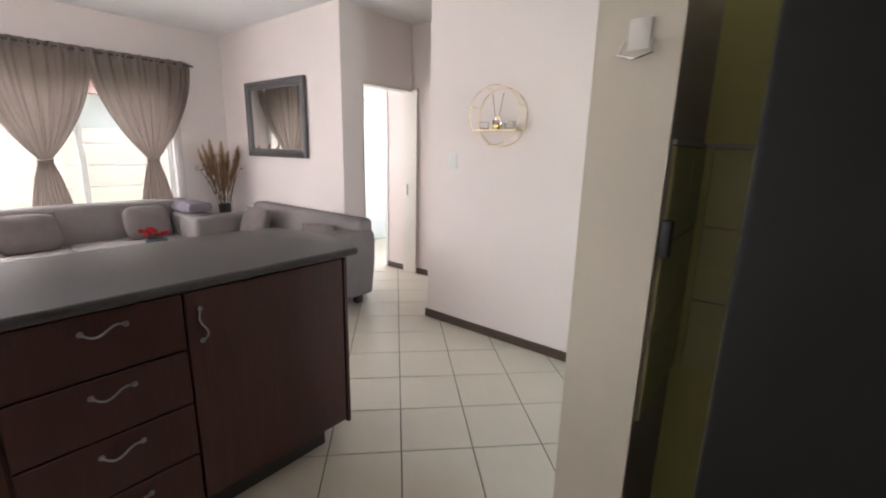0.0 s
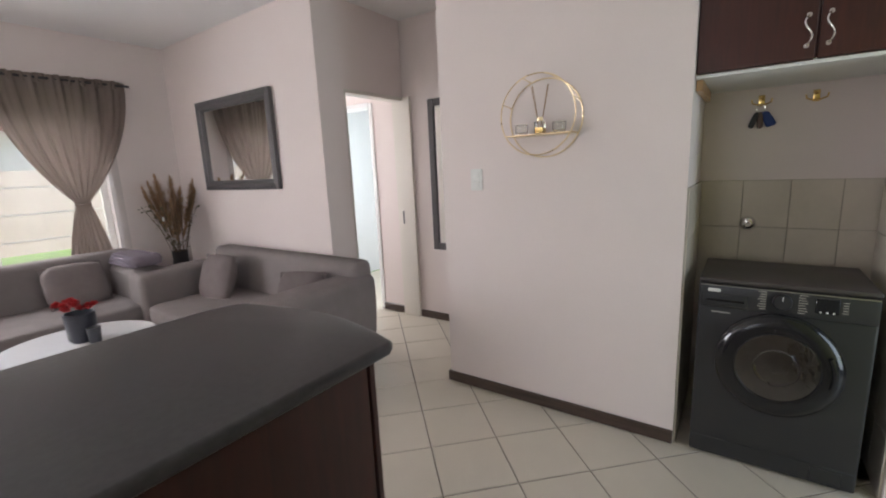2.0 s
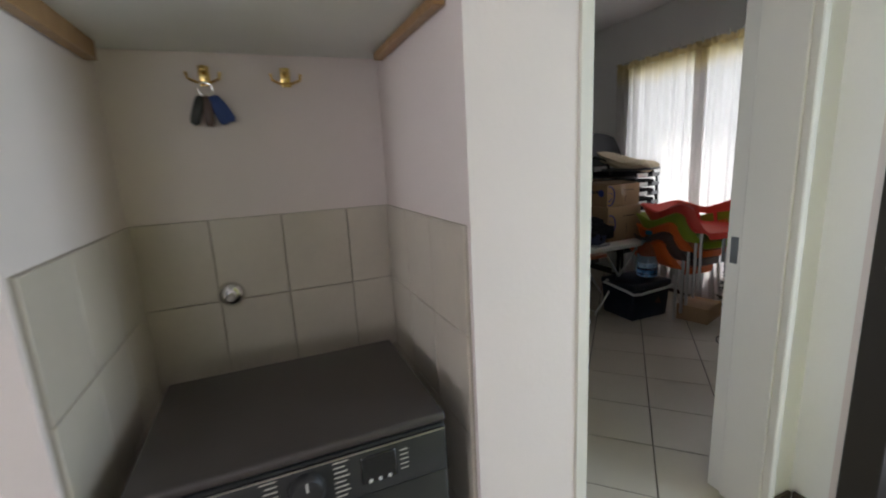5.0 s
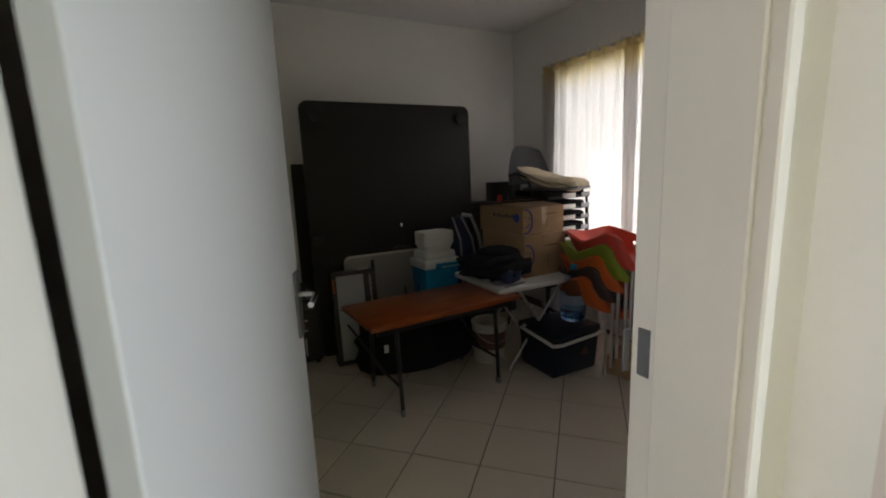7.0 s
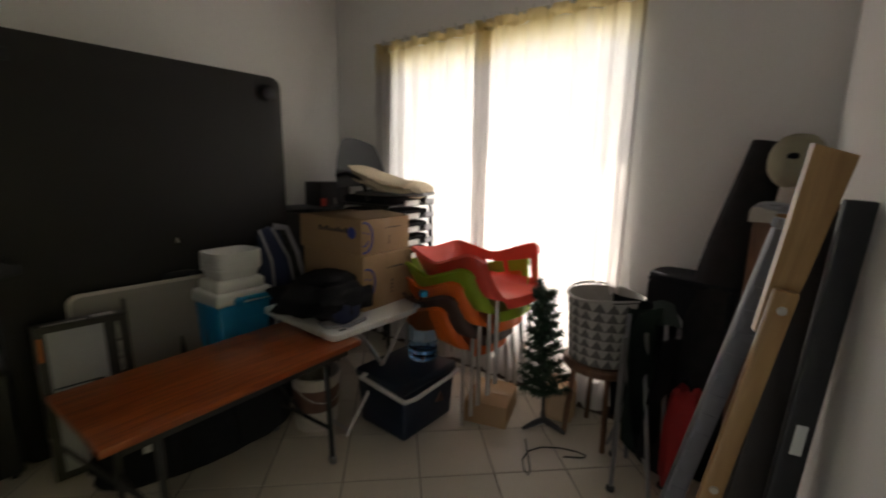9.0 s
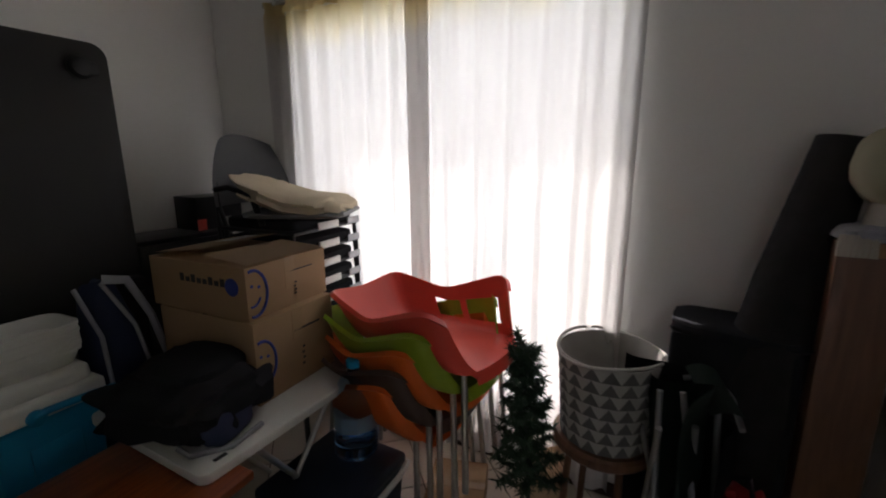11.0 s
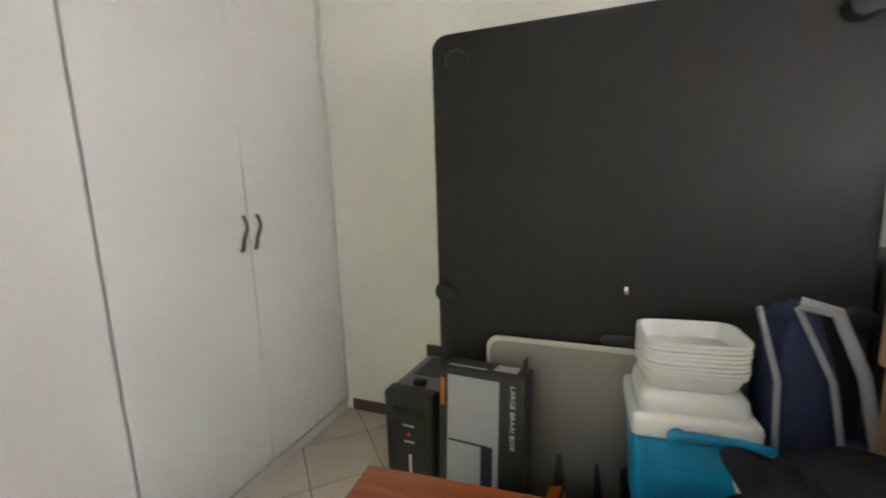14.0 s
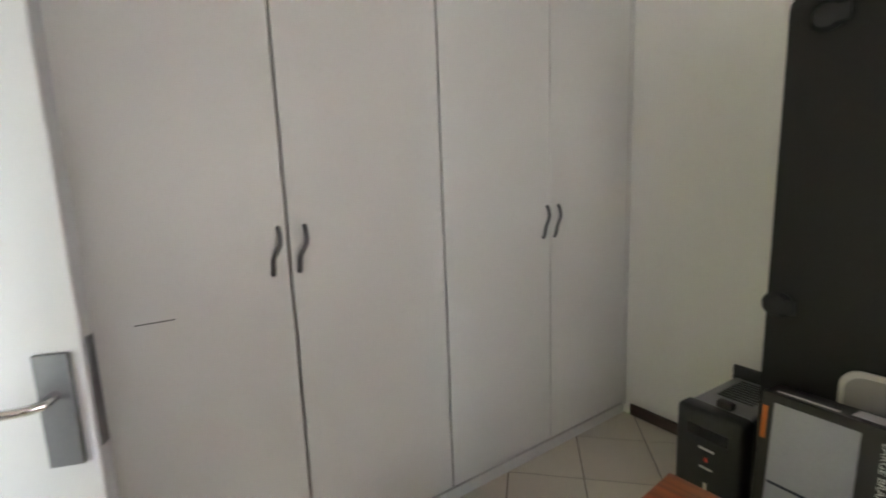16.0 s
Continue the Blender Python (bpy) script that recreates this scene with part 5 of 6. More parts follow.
# white folding table with boxes and bag
wtb = thing("folding_table", "white plastic-topped folding table on grey steel legs", "folding table", (1.832, 4.60, 0), 0)
part("tabletop", rounded_panel(0.66, 0.64, 0.035, 0.034), WHITEPL, wtb).matrix_basis = pose(0, 0, 0.621, -90, 0, 0)
part("slot", B(0.06, 0.10, 0.03, 0.045, 0.6212, 0.623), BLACK, wtb, "dark moulded slot")
for y in (0.08, 0.52):
    part("leg", tube(bmesh.new(), [(0.60, y, 0.585), (0.57, y, 0.55), (0.12, y, 0.012)], 0.011, 10), STEEL, wtb)
    part("leg", tube(bmesh.new(), [(0.18, y, 0.585), (0.22, y, 0.55), (0.60, y, 0.012)], 0.011, 10), STEEL, wtb)
part("leg_bar", rod(bmesh.new(), (0.14, 0.08, 0.035), (0.14, 0.52, 0.035), 0.009, 8), STEEL, wtb)


def carton(at, rz, w, d, h, flaps, label):
    c = thing("cardboard_box", label, "box", at, rz, "stacked cartons")
    part("body", B(0, w, 0, d, 0, h, 0.004, 2), CARD, c)
    part("tape", B(w * 0.5 - 0.025, w * 0.5 + 0.025, -0.0012, 0.0, h - 0.12, h, 0.0), PACKTAPE, c, "brown packing tape")
    a = [(0.028 + 0.058 * math.cos(k), -0.0015, h * 0.5 + 0.082 * math.sin(k)) for k in [radians(-105 + 210 * i / 22) for i in range(23)]]
    part("blue_arc", tube(bmesh.new(), a, 0.0055, 6), BLUEINK, c, "blue printed arc")
    part("blue_curve", tube(bmesh.new(), [(0.020 + 0.038 * math.cos(k), -0.0015, h * 0.5 + 0.045 * math.sin(k)) for k in [radians(-100 + 75 * i / 10) for i in range(11)]], 0.004, 6), BLUEINK, c, "blue printed curve")
    for x, z in ((0.022, 0.028), (0.052, 0.020)):
        part("blue_dot", lathe(bmesh.new(), ((0.006, 0), (0.006, 0.0015)), 10, (x, -0.001, h * 0.5 + z), "y"), BLUEINK, c)
    part("printed_bar", B(w * 0.45, w * 0.80, -0.0012, 0.0, h * 0.70, h * 0.725), INK, c)
    for i in range(4):
        part("scribble", B(w * 0.54 + 0.004 * (i % 2), w * 0.57 + 0.004 * (i % 2), -0.0012, 0.0, h * (0.22 + 0.075 * i), h * (0.25 + 0.075 * i)), INK, c)
    for i in range(8 if flaps else 0):
        y = d * 0.66 - i * 0.030
        part("printed_letter_bar", B(-0.0012, 0.0, y - 0.021, y, h * 0.60, h * (0.75 if i in (0, 2, 5, 7) else 0.695)), INK, c, "dark printed bar")
    if flaps:
        part("blue_disc", lathe(bmesh.new(), ((0.032, -0.0014), (0.032, 0.0)), 24, (0.0, d * 0.66 - 0.265, h * 0.62), "x"), BLUEINK, c, "blue printed disc")
    if flaps:
        part("flap", sheet(bmesh.new(), lambda u, v: (0.02 + (w - 0.03) * u, 0.01 + d * 0.42 * v, h + 0.006 + 0.018 * v * (1 - 0.3 * u)), 6, 4, 0.004), CARDIN, c)
        part("flap", sheet(bmesh.new(), lambda u, v: (0.02 + (w - 0.04) * u, d - 0.01 - d * 0.52 * v, h + 0.010 + 0.034 * v), 6, 4, 0.004), CARDIN, c)
        part("shipping_label", sheet(bmesh.new(), lambda u, v: (0.18 + 0.15 * u, d * 0.55 + 0.09 * v, h + 0.043 - 0.010 * v), 2, 2, 0.001), PAPER, c, "white shipping label")
    else:
        part("flap_seam", B(0.0, w, d * 0.5 - 0.002, d * 0.5 + 0.002, h, h + 0.001), INK, c)
    return c


carton((2.142, 4.75, 0.6225), 3, 0.40, 0.50, 0.305, False, "brown corrugated carton with blue print on the white table")
carton((2.15, 4.775, 0.929), 4, 0.40, 0.505, 0.19, True, "brown corrugated carton with open flaps stacked on another")

bp = thing("backpack", "black backpack slumped on the white table", "bag", (2.0, 4.87, 0.622), 14)
part("body", blob(bmesh.new(), (-0.01, 0.03, 0.095), (0.19, 0.235, 0.085), 0.62, 40, 22, 0.30, 2.6), BLACKCLOTH, bp)
part("flap", blob(bmesh.new(), (0.02, 0.02, 0.17), (0.13, 0.14, 0.055), 0.6, 28, 12, 0.2, 2.8), BLACKCLOTH, bp)
part("strap", tube(bmesh.new(), [(-0.165, -0.08, 0.02), (-0.175, -0.13, 0.012), (-0.10, -0.215, 0.010), (0.02, -0.225, 0.010)], 0.009, 8), GREYTRIM, bp, "pale grey strap edge")
part("pocket", blob(bmesh.new(), (-0.06, -0.16, 0.06), (0.09, 0.05, 0.05), 0.6, 20, 10, 0.12), NAVY, bp)

for x, y, m in ((1.395, 5.14, 0), (1.515, 5.13, 1)):
    p = thing("snack_packet", "torn yellow and black foil packet on the duffel bag", "packet", (x, y, 0.322), 20 + 30 * m, "packets")
    p.scale = (1.25, 1.25, 2.8)
    part("pouch", sheet(bmesh.new(), lambda u, v: ((u - 0.5) * 0.07 * (1 - 0.4 * v), 0.02 * math.sin(3 * u + m) * (1 - v), 0.06 * v + 0.012 * math.sin(7 * u)), 10, 8, 0.006), YELLOWPACK, p)
    part("torn_edge", sheet(bmesh.new(), lambda u, v: (0.012 + (u - 0.5) * 0.05 * (1 - 0.8 * v), 0.014 + 0.01 * v, 0.03 + 0.07 * v), 6, 6, 0.004), BLACK, p)
    part("red_band", sheet(bmesh.new(), lambda u, v: (-0.028 + 0.02 * u + 0.02 * v, -0.008, 0.035 + 0.04 * v), 4, 4, 0.004), ORANGEPL, p)

# bucket, navy cooler and bottle
bu = thing("paint_bucket", "scuffed white bucket with a dark printed label", "bucket", (1.95, 4.93, 0))
bu.scale = (1, 1, 1.1)
part("pail", lathe(bmesh.new(), ((0.108, 0.0), (0.112, 0.01), (0.128, 0.255), (0.134, 0.26), (0.134, 0.275), (0.122, 0.275), (0.118, 0.06), (0, 0.055)), 36), BUCKETWHITE, bu)
part("label", lathe(bmesh.new(), ((0.1165, 0.07), (0.127, 0.215), (0.126, 0.215), (0.1155, 0.07)), 36), LABELBROWN, bu, "brown printed label")
part("wire_grip", tube(bmesh.new(), [(0.135 * math.cos(a), -0.01 - 0.11 * math.sin(a), 0.245 - 0.10 * math.sin(a)) for a in [math.pi * i / 14 for i in range(15)]], 0.003, 6), STEEL, bu)
cn = thing("cooler_chest", "navy plastic cooler chest with a white carrying rail", "cooler box", (2.10, 4.405, 0))
cn.scale = (1.1, 1.08, 1.05)
bm = B(0, 0.385, 0, 0.335, 0, 0.255, 0.018, 3)
for v in bm.verts:
    k = 0.92 + 0.08 * v.co.z / 0.255
    v.co.x, v.co.y = 0.19 + (v.co.x - 0.19) * k, 0.167 + (v.co.y - 0.167) * k
part("body", bm, NAVYPL, cn)
part("lid", B(-0.006, 0.391, -0.006, 0.341, 0.256, 0.305, 0.016, 3), NAVYPL, cn)
part("carry_rail", tube(bmesh.new(), [(-0.012, 0.29, 0.27), (-0.016, 0.05, 0.25), (-0.005, -0.008, 0.235), (0.06, -0.018, 0.23), (0.33, -0.016, 0.245), (0.395, -0.006, 0.252), (0.40, 0.06, 0.255), (0.398, 0.29, 0.27)], 0.011, 10), WHITEPL, cn, "white plastic carrying rail")
part("rail_hook", tube(bmesh.new(), [(-0.014, 0.27, 0.268), (-0.018, 0.255, 0.30), (-0.014, 0.24, 0.298)], 0.009, 8), WHITEPL, cn)
bm = bmesh.new()
q = [bm.verts.new(p) for p in ((0.23, -0.001, 0.13), (0.29, -0.001, 0.115), (0.265, -0.001, 0.175))]
e = bmesh.ops.extrude_face_region(bm, geom=[bm.faces.new(q)])
bmesh.ops.translate(bm, verts=[g for g in e["geom"] if isinstance(g, bmesh.types.BMVert)], vec=(0, 0.01, 0))
part("badge", bm, LABELBROWN, cn, "small brown triangular badge")
wb5 = thing("water_bottle", "large clear blue plastic water bottle", "bottle", (2.44, 4.58, 0.3215))
wb5.scale = (1, 1, 1.2)
part("bottle", lathe(bmesh.new(), ((0.075, 0.0), (0.086, 0.012), (0.087, 0.06), (0.083, 0.07), (0.087, 0.08), (0.087, 0.19), (0.082, 0.225), (0.048, 0.27), (0.024, 0.288), (0.023, 0.31)), 32), BLUEGLASS, wb5)
part("cap", lathe(bmesh.new(), ((0.027, 0.305), (0.027, 0.328), (0.022, 0.332), (0, 0.332)), 24), BLUEPL, wb5, "blue screw cap")
part("label", lathe(bmesh.new(), ((0.0822, 0.10), (0.0822, 0.155), (0.0816, 0.155), (0.0816, 0.10)), 8, (0, 0, 0)), PAPER, wb5, "white paper label").scale = (0.995, 0.995, 1)
part("water", lathe(bmesh.new(), ((0.066, 0.005), (0.076, 0.015), (0.076, 0.05), (0, 0.05)), 28), BLUEGLASS, wb5)

# stack of padded black chairs
bc = thing("stacking_chair", "black padded stacking chair in a tall stack", "chair", (2.765, 5.22, 0), 4, "black chair stack")
part("seat", blob(bmesh.new(), (0, 0, 0.47), (0.225, 0.225, 0.028), 0.3, 32, 10), BLACKCLOTH, bc)
part("seat_frame", B(-0.235, 0.235, -0.235, 0.225, 0.43, 0.448, 0.008), BLACK, bc)
part("edge_cap", B(-0.085, 0.06, -0.244, -0.234, 0.437, 0.472, 0.004), WHITEPL, bc, "white plastic edge cap")
# Grey strip that colours in the highlight on the black seat corner.
part("edge_cap", B(0.13, 0.226, -0.2445, -0.2345, 0.437, 0.472, 0.004), DULLSTEEL, bc, "grey strip, the seat corner highlight as colour")
for sx in (-1, 1):
    part("leg", rod(bmesh.new(), (sx * 0.222, -0.21, 0.44), (sx * 0.245, -0.24, 0.0), 0.011, 8), BLACK, bc)
    part("leg", rod(bmesh.new(), (sx * 0.222, 0.19, 0.44), (sx * 0.245, 0.25, 0.0), 0.011, 8), BLACK, bc)
    part("back_post", tube(bmesh.new(), [(sx * 0.215, 0.20, 0.44), (sx * 0.215, 0.245, 0.56), (sx * 0.20, 0.27, 0.66)], 0.011, 8), BLACK, bc)
stack = [bc] + [copy_thing(bc, pose(2.765, 5.22, 0.0895 * i, 0, 0, 4)) for i in range(1, 9)]
topc = stack[-1]
bm = sheet(bmesh.new(), lambda u, v: ((u - 0.5) * 0.50 * (1 - 0.35 * v * v), 0.285 + 0.06 * v - 0.07 * (2 * u - 1) ** 2, 0.54 + 0.345 * v - 0.05 * v * (2 * u - 1) ** 2), 20, 12, 0.012)
part("backrest", bm, GREYMESH, topc, "grey curved plastic backrest")
part("armrest", tube(bmesh.new(), [(-0.225, 0.24, 0.62), (-0.25, 0.12, 0.635), (-0.25, -0.02, 0.60), (-0.24, -0.06, 0.47)], 0.014, 8), BLACK, topc)
topc["label"] = "top black stacking chair with a grey curved back"
sc = thing("seat_cushion_pad", "cream quilted cushion tossed on the chair stack", "cushion", (2.765, 5.15, 1.225), 28)
bm = blob(bmesh.new(), (0, 0, 0.038), (0.245, 0.24, 0.05), 0.5, 40, 18, 0.22, 2.6, 0.35)
for v in bm.verts:
    v.co.z += 0.12 * max(0, v.co.y) / 0.25 + 0.012 * math.sin(19 * v.co.x + 11 * v.co.y) - 0.02 * max(0, -v.co.y) / 0.25
part("cover", bm, CREAMCUSHION, sc)
part("under_pad", blob(bmesh.new(), (0.0, -0.02, 0.004), (0.255, 0.24, 0.014), 0.4, 32, 8, 0.1, 3), GREYMESH, sc, "dark grey pad beneath")
cs = thing("black_case", "tall black case in the corner behind the cartons", "case", (2.31, 5.74, 0))
part("body", B(0, 0.50, 0, 0.30, 0, 1.068, 0.015), BLACK, cs)
part("lid", B(-0.004, 0.504, -0.004, 0.304, 1.069, 1.093, 0.008), BLACK, cs)
sb2 = thing("small_black_box", "small black box with a red corner on the case", "box", (2.64, 5.80, 1.094))
part("body", B(0, 0.275, 0, 0.20, 0, 0.18, 0.004), BOXBLACK, sb2)
part("red_corner", B(-0.0015, 0.05, -0.002, -0.0005, 0.0, 0.06), REDPL, sb2)
part("grey_panel", B(0.12, 0.28, -0.002, -0.0005, 0.01, 0.06), GREYPANEL, sb2)


# stack of moulded armchairs
def rounded(corners, n, passes):
    """n + 1 even points along a run of corners, with the corners eased."""
    pts = [Vector(c) for c in corners]
    seg = [(q - p).length for p, q in zip(pts, pts[1:])]
    out = []
    for i in range(n + 1):
        d, k = sum(seg) * i / n, 0
        while k < len(seg) - 1 and d > seg[k]:
            d -= seg[k]
            k += 1
        out.append(pts[k].lerp(pts[k + 1], min(1.0, d / seg[k])))
    for _ in range(passes):
        out = [out[0]] + [(out[i - 1] + out[i] * 2 + out[i + 1]) / 4 for i in range(1, n)] + [out[-1]]
    return out


def shell_mesh(material):
    """A square tub armchair shell: arms and back sag between four raised corners, the front is open (towards -y)."""
    bm = bmesh.new()
    n, nv, nf = 52, 9, 8
    rim = rounded([(0.225, -0.315, 0.628), (0.285, -0.275, 0.678), (0.250, 0.02, 0.565), (0.205, 0.290, 0.622), (0, 0.310, 0.588), (-0.205, 0.290, 0.622), (-0.250, 0.02, 0.565), (-0.285, -0.275, 0.678), (-0.225, -0.315, 0.628)], n, 2)
    foot = rounded([(0.140, -0.392, 0.435), (0.200, -0.375, 0.438), (0.185, -0.10, 0.438), (0.155, 0.165, 0.440), (0, 0.185, 0.440), (-0.155, 0.165, 0.440), (-0.185, -0.10, 0.438), (-0.200, -0.375, 0.438), (-0.140, -0.392, 0.435)], n, 3)
    lip = [Vector((-0.140 + 0.28 * i / nf, -0.392 - 0.018 * math.sin(math.pi * i / nf), 0.433)) for i in range(1, nf)]
    g = []
    for p, q in zip(rim, foot):
        g.append([bm.verts.new((q.x + (p.x - q.x) * w ** 0.8, q.y + (p.y - q.y) * w ** 0.8, q.z + (p.z - q.z) * w ** 1.25)) for w in [j / nv for j in range(nv + 1)]])
    gap = lambda i, j: 2 <= j <= 5 and (4 <= i <= 8 or 10 <= i <= 13)
    fs = [bm.faces.new((g[i][j], g[i + 1][j], g[i + 1][j + 1], g[i][j + 1])) for i in range(n) for j in range(nv) if not gap(i, j)]
    # the rim turns over outwards
    over = [bm.verts.new((p.x * 1.055, p.y * 1.04, p.z - 0.012)) for p in rim]
    fs += [bm.faces.new((g[i][nv], g[i + 1][nv], over[i + 1], over[i])) for i in range(n)]
    # seat and its rolled front edge
    edge = [r[0] for r in g] + [bm.verts.new(v) for v in lip]
    last = edge
    for k in range(1, 5):
        row = [bm.verts.new((v.co.x * (1 - k / 5), -0.11 + (v.co.y + 0.11) * (1 - k / 5), 0.438 - 0.010 * math.sin(k / 5 * math.pi / 2))) for v in edge]
        fs += [bm.faces.new((last[i], last[(i + 1) % len(row)], row[(i + 1) % len(row)], row[i])) for i in range(len(row))]
        last = row
    fs.append(bm.faces.new(last))
    front = [g[n][0]] + edge[n + 1:] + [g[0][0]]
    low = [bm.verts.new((v.co.x, v.co.y - 0.012, v.co.z - 0.05)) for v in front]
    fs += [bm.faces.new((front[i], front[i + 1], low[i + 1], low[i])) for i in range(nf)]
    bmesh.ops.recalc_face_normals(bm, faces=bm.faces)
    bmesh.ops.solidify(bm, geom=bm.faces[:], thickness=0.006)
    return mesh_of("shell", bm, material)


LEG = mesh_of("leg", tube(bmesh.new(), [(0, 0, 0.43), (0.004, -0.004, 0.38), (0.03, -0.03, 0.0)], 0.0115, 10), STEEL)
COLOURS = (("red", REDPL), ("lime green", LIMEPL), ("orange", ORANGEPL), ("brown", BROWNPL), ("orange", ORANGEPL))
for i, (nm, m) in enumerate(COLOURS):
    k = 4 - i
    ch = thing("plastic_armchair", nm + " moulded plastic tub armchair in the stack", "chair", (2.70 - 0.012 * (i % 2), 4.46 + 0.05 * i, 0.08 * k), -7 + 2 * (i % 2), "coloured chair stack")
    piece("shell", shell_mesh(m), ch)
    for sx, sy in ((-1, -1), (1, -1), (1, 1), (-1, 1)):
        l = piece("leg", LEG, ch, (sx * (0.18 if sy < 0 else 0.145), -0.11 + sy * 0.255, 0))
        l.rotation_euler = (0, 0, math.atan2(sy, sx) + math.pi / 4)
bx2 = thing("flat_carton", "flat brown carton on the floor under the chairs", "box", (2.56, 4.08, 0), 18)
part("body", B(0, 0.30, 0, 0.24, 0, 0.13, 0.004), CARD, bx2)
part("tape", B(0.13, 0.17, -0.001, 0.241, 0.13, 0.1312), PACKTAPE, bx2)

# small artificial tree
ct = thing("artificial_tree", "small dark green artificial tree on a cross foot", "artificial tree", (2.74, 3.945, 0), 0)
part("trunk", tube(bmesh.new(), [(0, 0, 0.02), (0.004, 0.02, 0.3), (0.01, 0.055, 0.77)], 0.009, 8), BLACK, ct)
for k in range(3):
    a = 0.5 + k * 2.09
    part("foot", tube(bmesh.new(), [(0, 0, 0.035), (0.07 * math.cos(a), 0.07 * math.sin(a), 0.022), (0.13 * math.cos(a), 0.13 * math.sin(a), 0.006)], 0.014, 8, radii=(0.020, 0.016, 0.009)), BLACK, ct)
rnd = random.Random(9)
for k in range(60):
    h = 0.16 + 0.60 * k / 60
    base = Vector((0.01 * h / 0.77, 0.055 * h / 0.77, h))
    a = k * 2.4
    L = 0.125 * (1 - (h - 0.12) / 0.72) + 0.03
    tip = base + Vector((L * math.cos(a), L * math.sin(a), 0.03 + 0.05 * rnd.random()))
    bm = bmesh.new()
    rod(bm, base, tip, 0.002, 4)
    for j in range(110):
        p = base.lerp(tip, rnd.random() ** 0.7)
        q = Vector((rnd.uniform(-1, 1), rnd.uniform(-1, 1), rnd.uniform(-0.8, 1))).normalized() * rnd.uniform(0.025, 0.05)
        s = q.orthogonal().normalized() * 0.0042
        bm.faces.new([bm.verts.new(p + s), bm.verts.new(p - s), bm.verts.new(p + q)])
    part("branch", bm, NEEDLE, ct, "", False)

# laundry basket on a stool
st = thing("low_stool", "small brown wooden stool under the laundry basket", "stool", (2.85, 3.70, 0))
st.scale = (1, 1, 1.25)
part("seat", lathe(bmesh.new(), ((0.18, 0.32), (0.19, 0.33), (0.19, 0.35), (0.18, 0.36), (0, 0.36)), 32), BROWNWOOD, st)
for k in range(4):
    a = 0.6 + k * math.pi / 2
    part("leg", rod(bmesh.new(), (0.13 * math.cos(a), 0.13 * math.sin(a), 0.32), (0.16 * math.cos(a), 0.16 * math.sin(a), 0), 0.014, 10), BROWNWOOD, st)
lb = thing("laundry_basket", "soft round laundry basket with grey and pale triangle print", "basket", (2.84, 3.70, 0.451), 0)
part("inside", lathe(bmesh.new(), ((0.158, 0.004), (0.182, 0.34), (0.178, 0.34), (0.154, 0.010), (0, 0.008)), 40), BASKETPALE, lb, "pale lining")
part("rim", tube(bmesh.new(), [(0.186 * math.cos(i * math.pi / 20), 0.186 * math.sin(i * math.pi / 20), 0.343 + 0.012 * math.sin(i * math.pi / 10)) for i in range(40)], 0.006, 6, True), BASKETPALE, lb)
for m, odd in ((BASKETDARK, 0), (BASKETPALE, 1)):
    bm = bmesh.new()
    n, rows = 18, 7
    for j in range(rows):
        z0, z1 = 0.335 * j / rows + 0.004, 0.335 * (j + 1) / rows + 0.004
        r0, r1 = 0.161 + 0.025 * j / rows, 0.161 + 0.025 * (j + 1) / rows
        for i in range(n):
            pt = lambda r, k, z: bm.verts.new((r * math.cos(2 * math.pi * k / n), r * math.sin(2 * math.pi * k / n), z))
            up = odd == 0
            if up:
                bm.faces.new((pt(r0, i, z0), pt(r0, i + 1, z0), pt(r1, i + 0.5, z1)))
            else:
                bm.faces.new((pt(r1, i - 0.5, z1), pt(r0, i, z0), pt(r1, i + 0.5, z1)))
    part("print", bm, m, lb, "pale triangle print" if odd else "grey triangle print", False)

pb = thing("paper_bag", "crumpled pale brown paper bag on the floor by the stool", "bag", (2.93, 3.93, 0), 20)
part("bag", blob(bmesh.new(), (0, 0, 0.10), (0.13, 0.085, 0.10), 0.4, 30, 14, 0.16, 3.5), CARDIN, pb)
part("folded_top", sheet(bmesh.new(), lambda u, v: ((u - 0.5) * 0.24, 0.012 * math.sin(8 * u) + 0.02 * v, 0.185 + 0.05 * v), 12, 4, 0.003), CARDIN, pb)
part("print", sheet(bmesh.new(), lambda u, v: (-0.05 + 0.09 * u, -0.092 + 0.004 * math.sin(9 * u), 0.09 + 0.035 * v), 6, 3, 0.001), PAPER, pb, "pale printed patch")

# folded camp chairs, black case, long rolled bag, planks
cc = thing("camp_chair", "dark green folded camp chair with metal frame", "camping chair", (2.60, 3.43, 0), 20)
for x0, y0, x1, y1, z1 in ((-0.16, -0.05, 0.02, 0.03, 0.80), (0.12, -0.08, -0.06, 0.02, 0.74), (-0.10, 0.10, 0.06, 0.08, 0.78), (0.16, 0.08, -0.02, 0.10, 0.70), (0.0, -0.12, 0.0, -0.06, 0.78)):
    g = part("frame_tube", tube(bmesh.new(), [(x0, y0, 0.012), ((x0 + x1) / 2, (y0 + y1) / 2, z1 * 0.5), (x1, y1, z1)], 0.010, 8), DULLSTEEL, cc)
    part("foot", blob(bmesh.new(), (x0, y0, 0.014), (0.020, 0.020, 0.014), 0.8, 12, 8), BLACK, g)
part("canvas", sheet(bmesh.new(), lambda u, v: ((u - 0.5) * 0.26 + 0.02 * math.sin(9 * v), 0.02 + 0.06 * math.sin(6 * u + 2 * v), 0.22 + 0.60 * v + 0.03 * math.sin(5 * u)), 18, 18, 0.006), CAMPGREEN, cc, "dark green canvas")
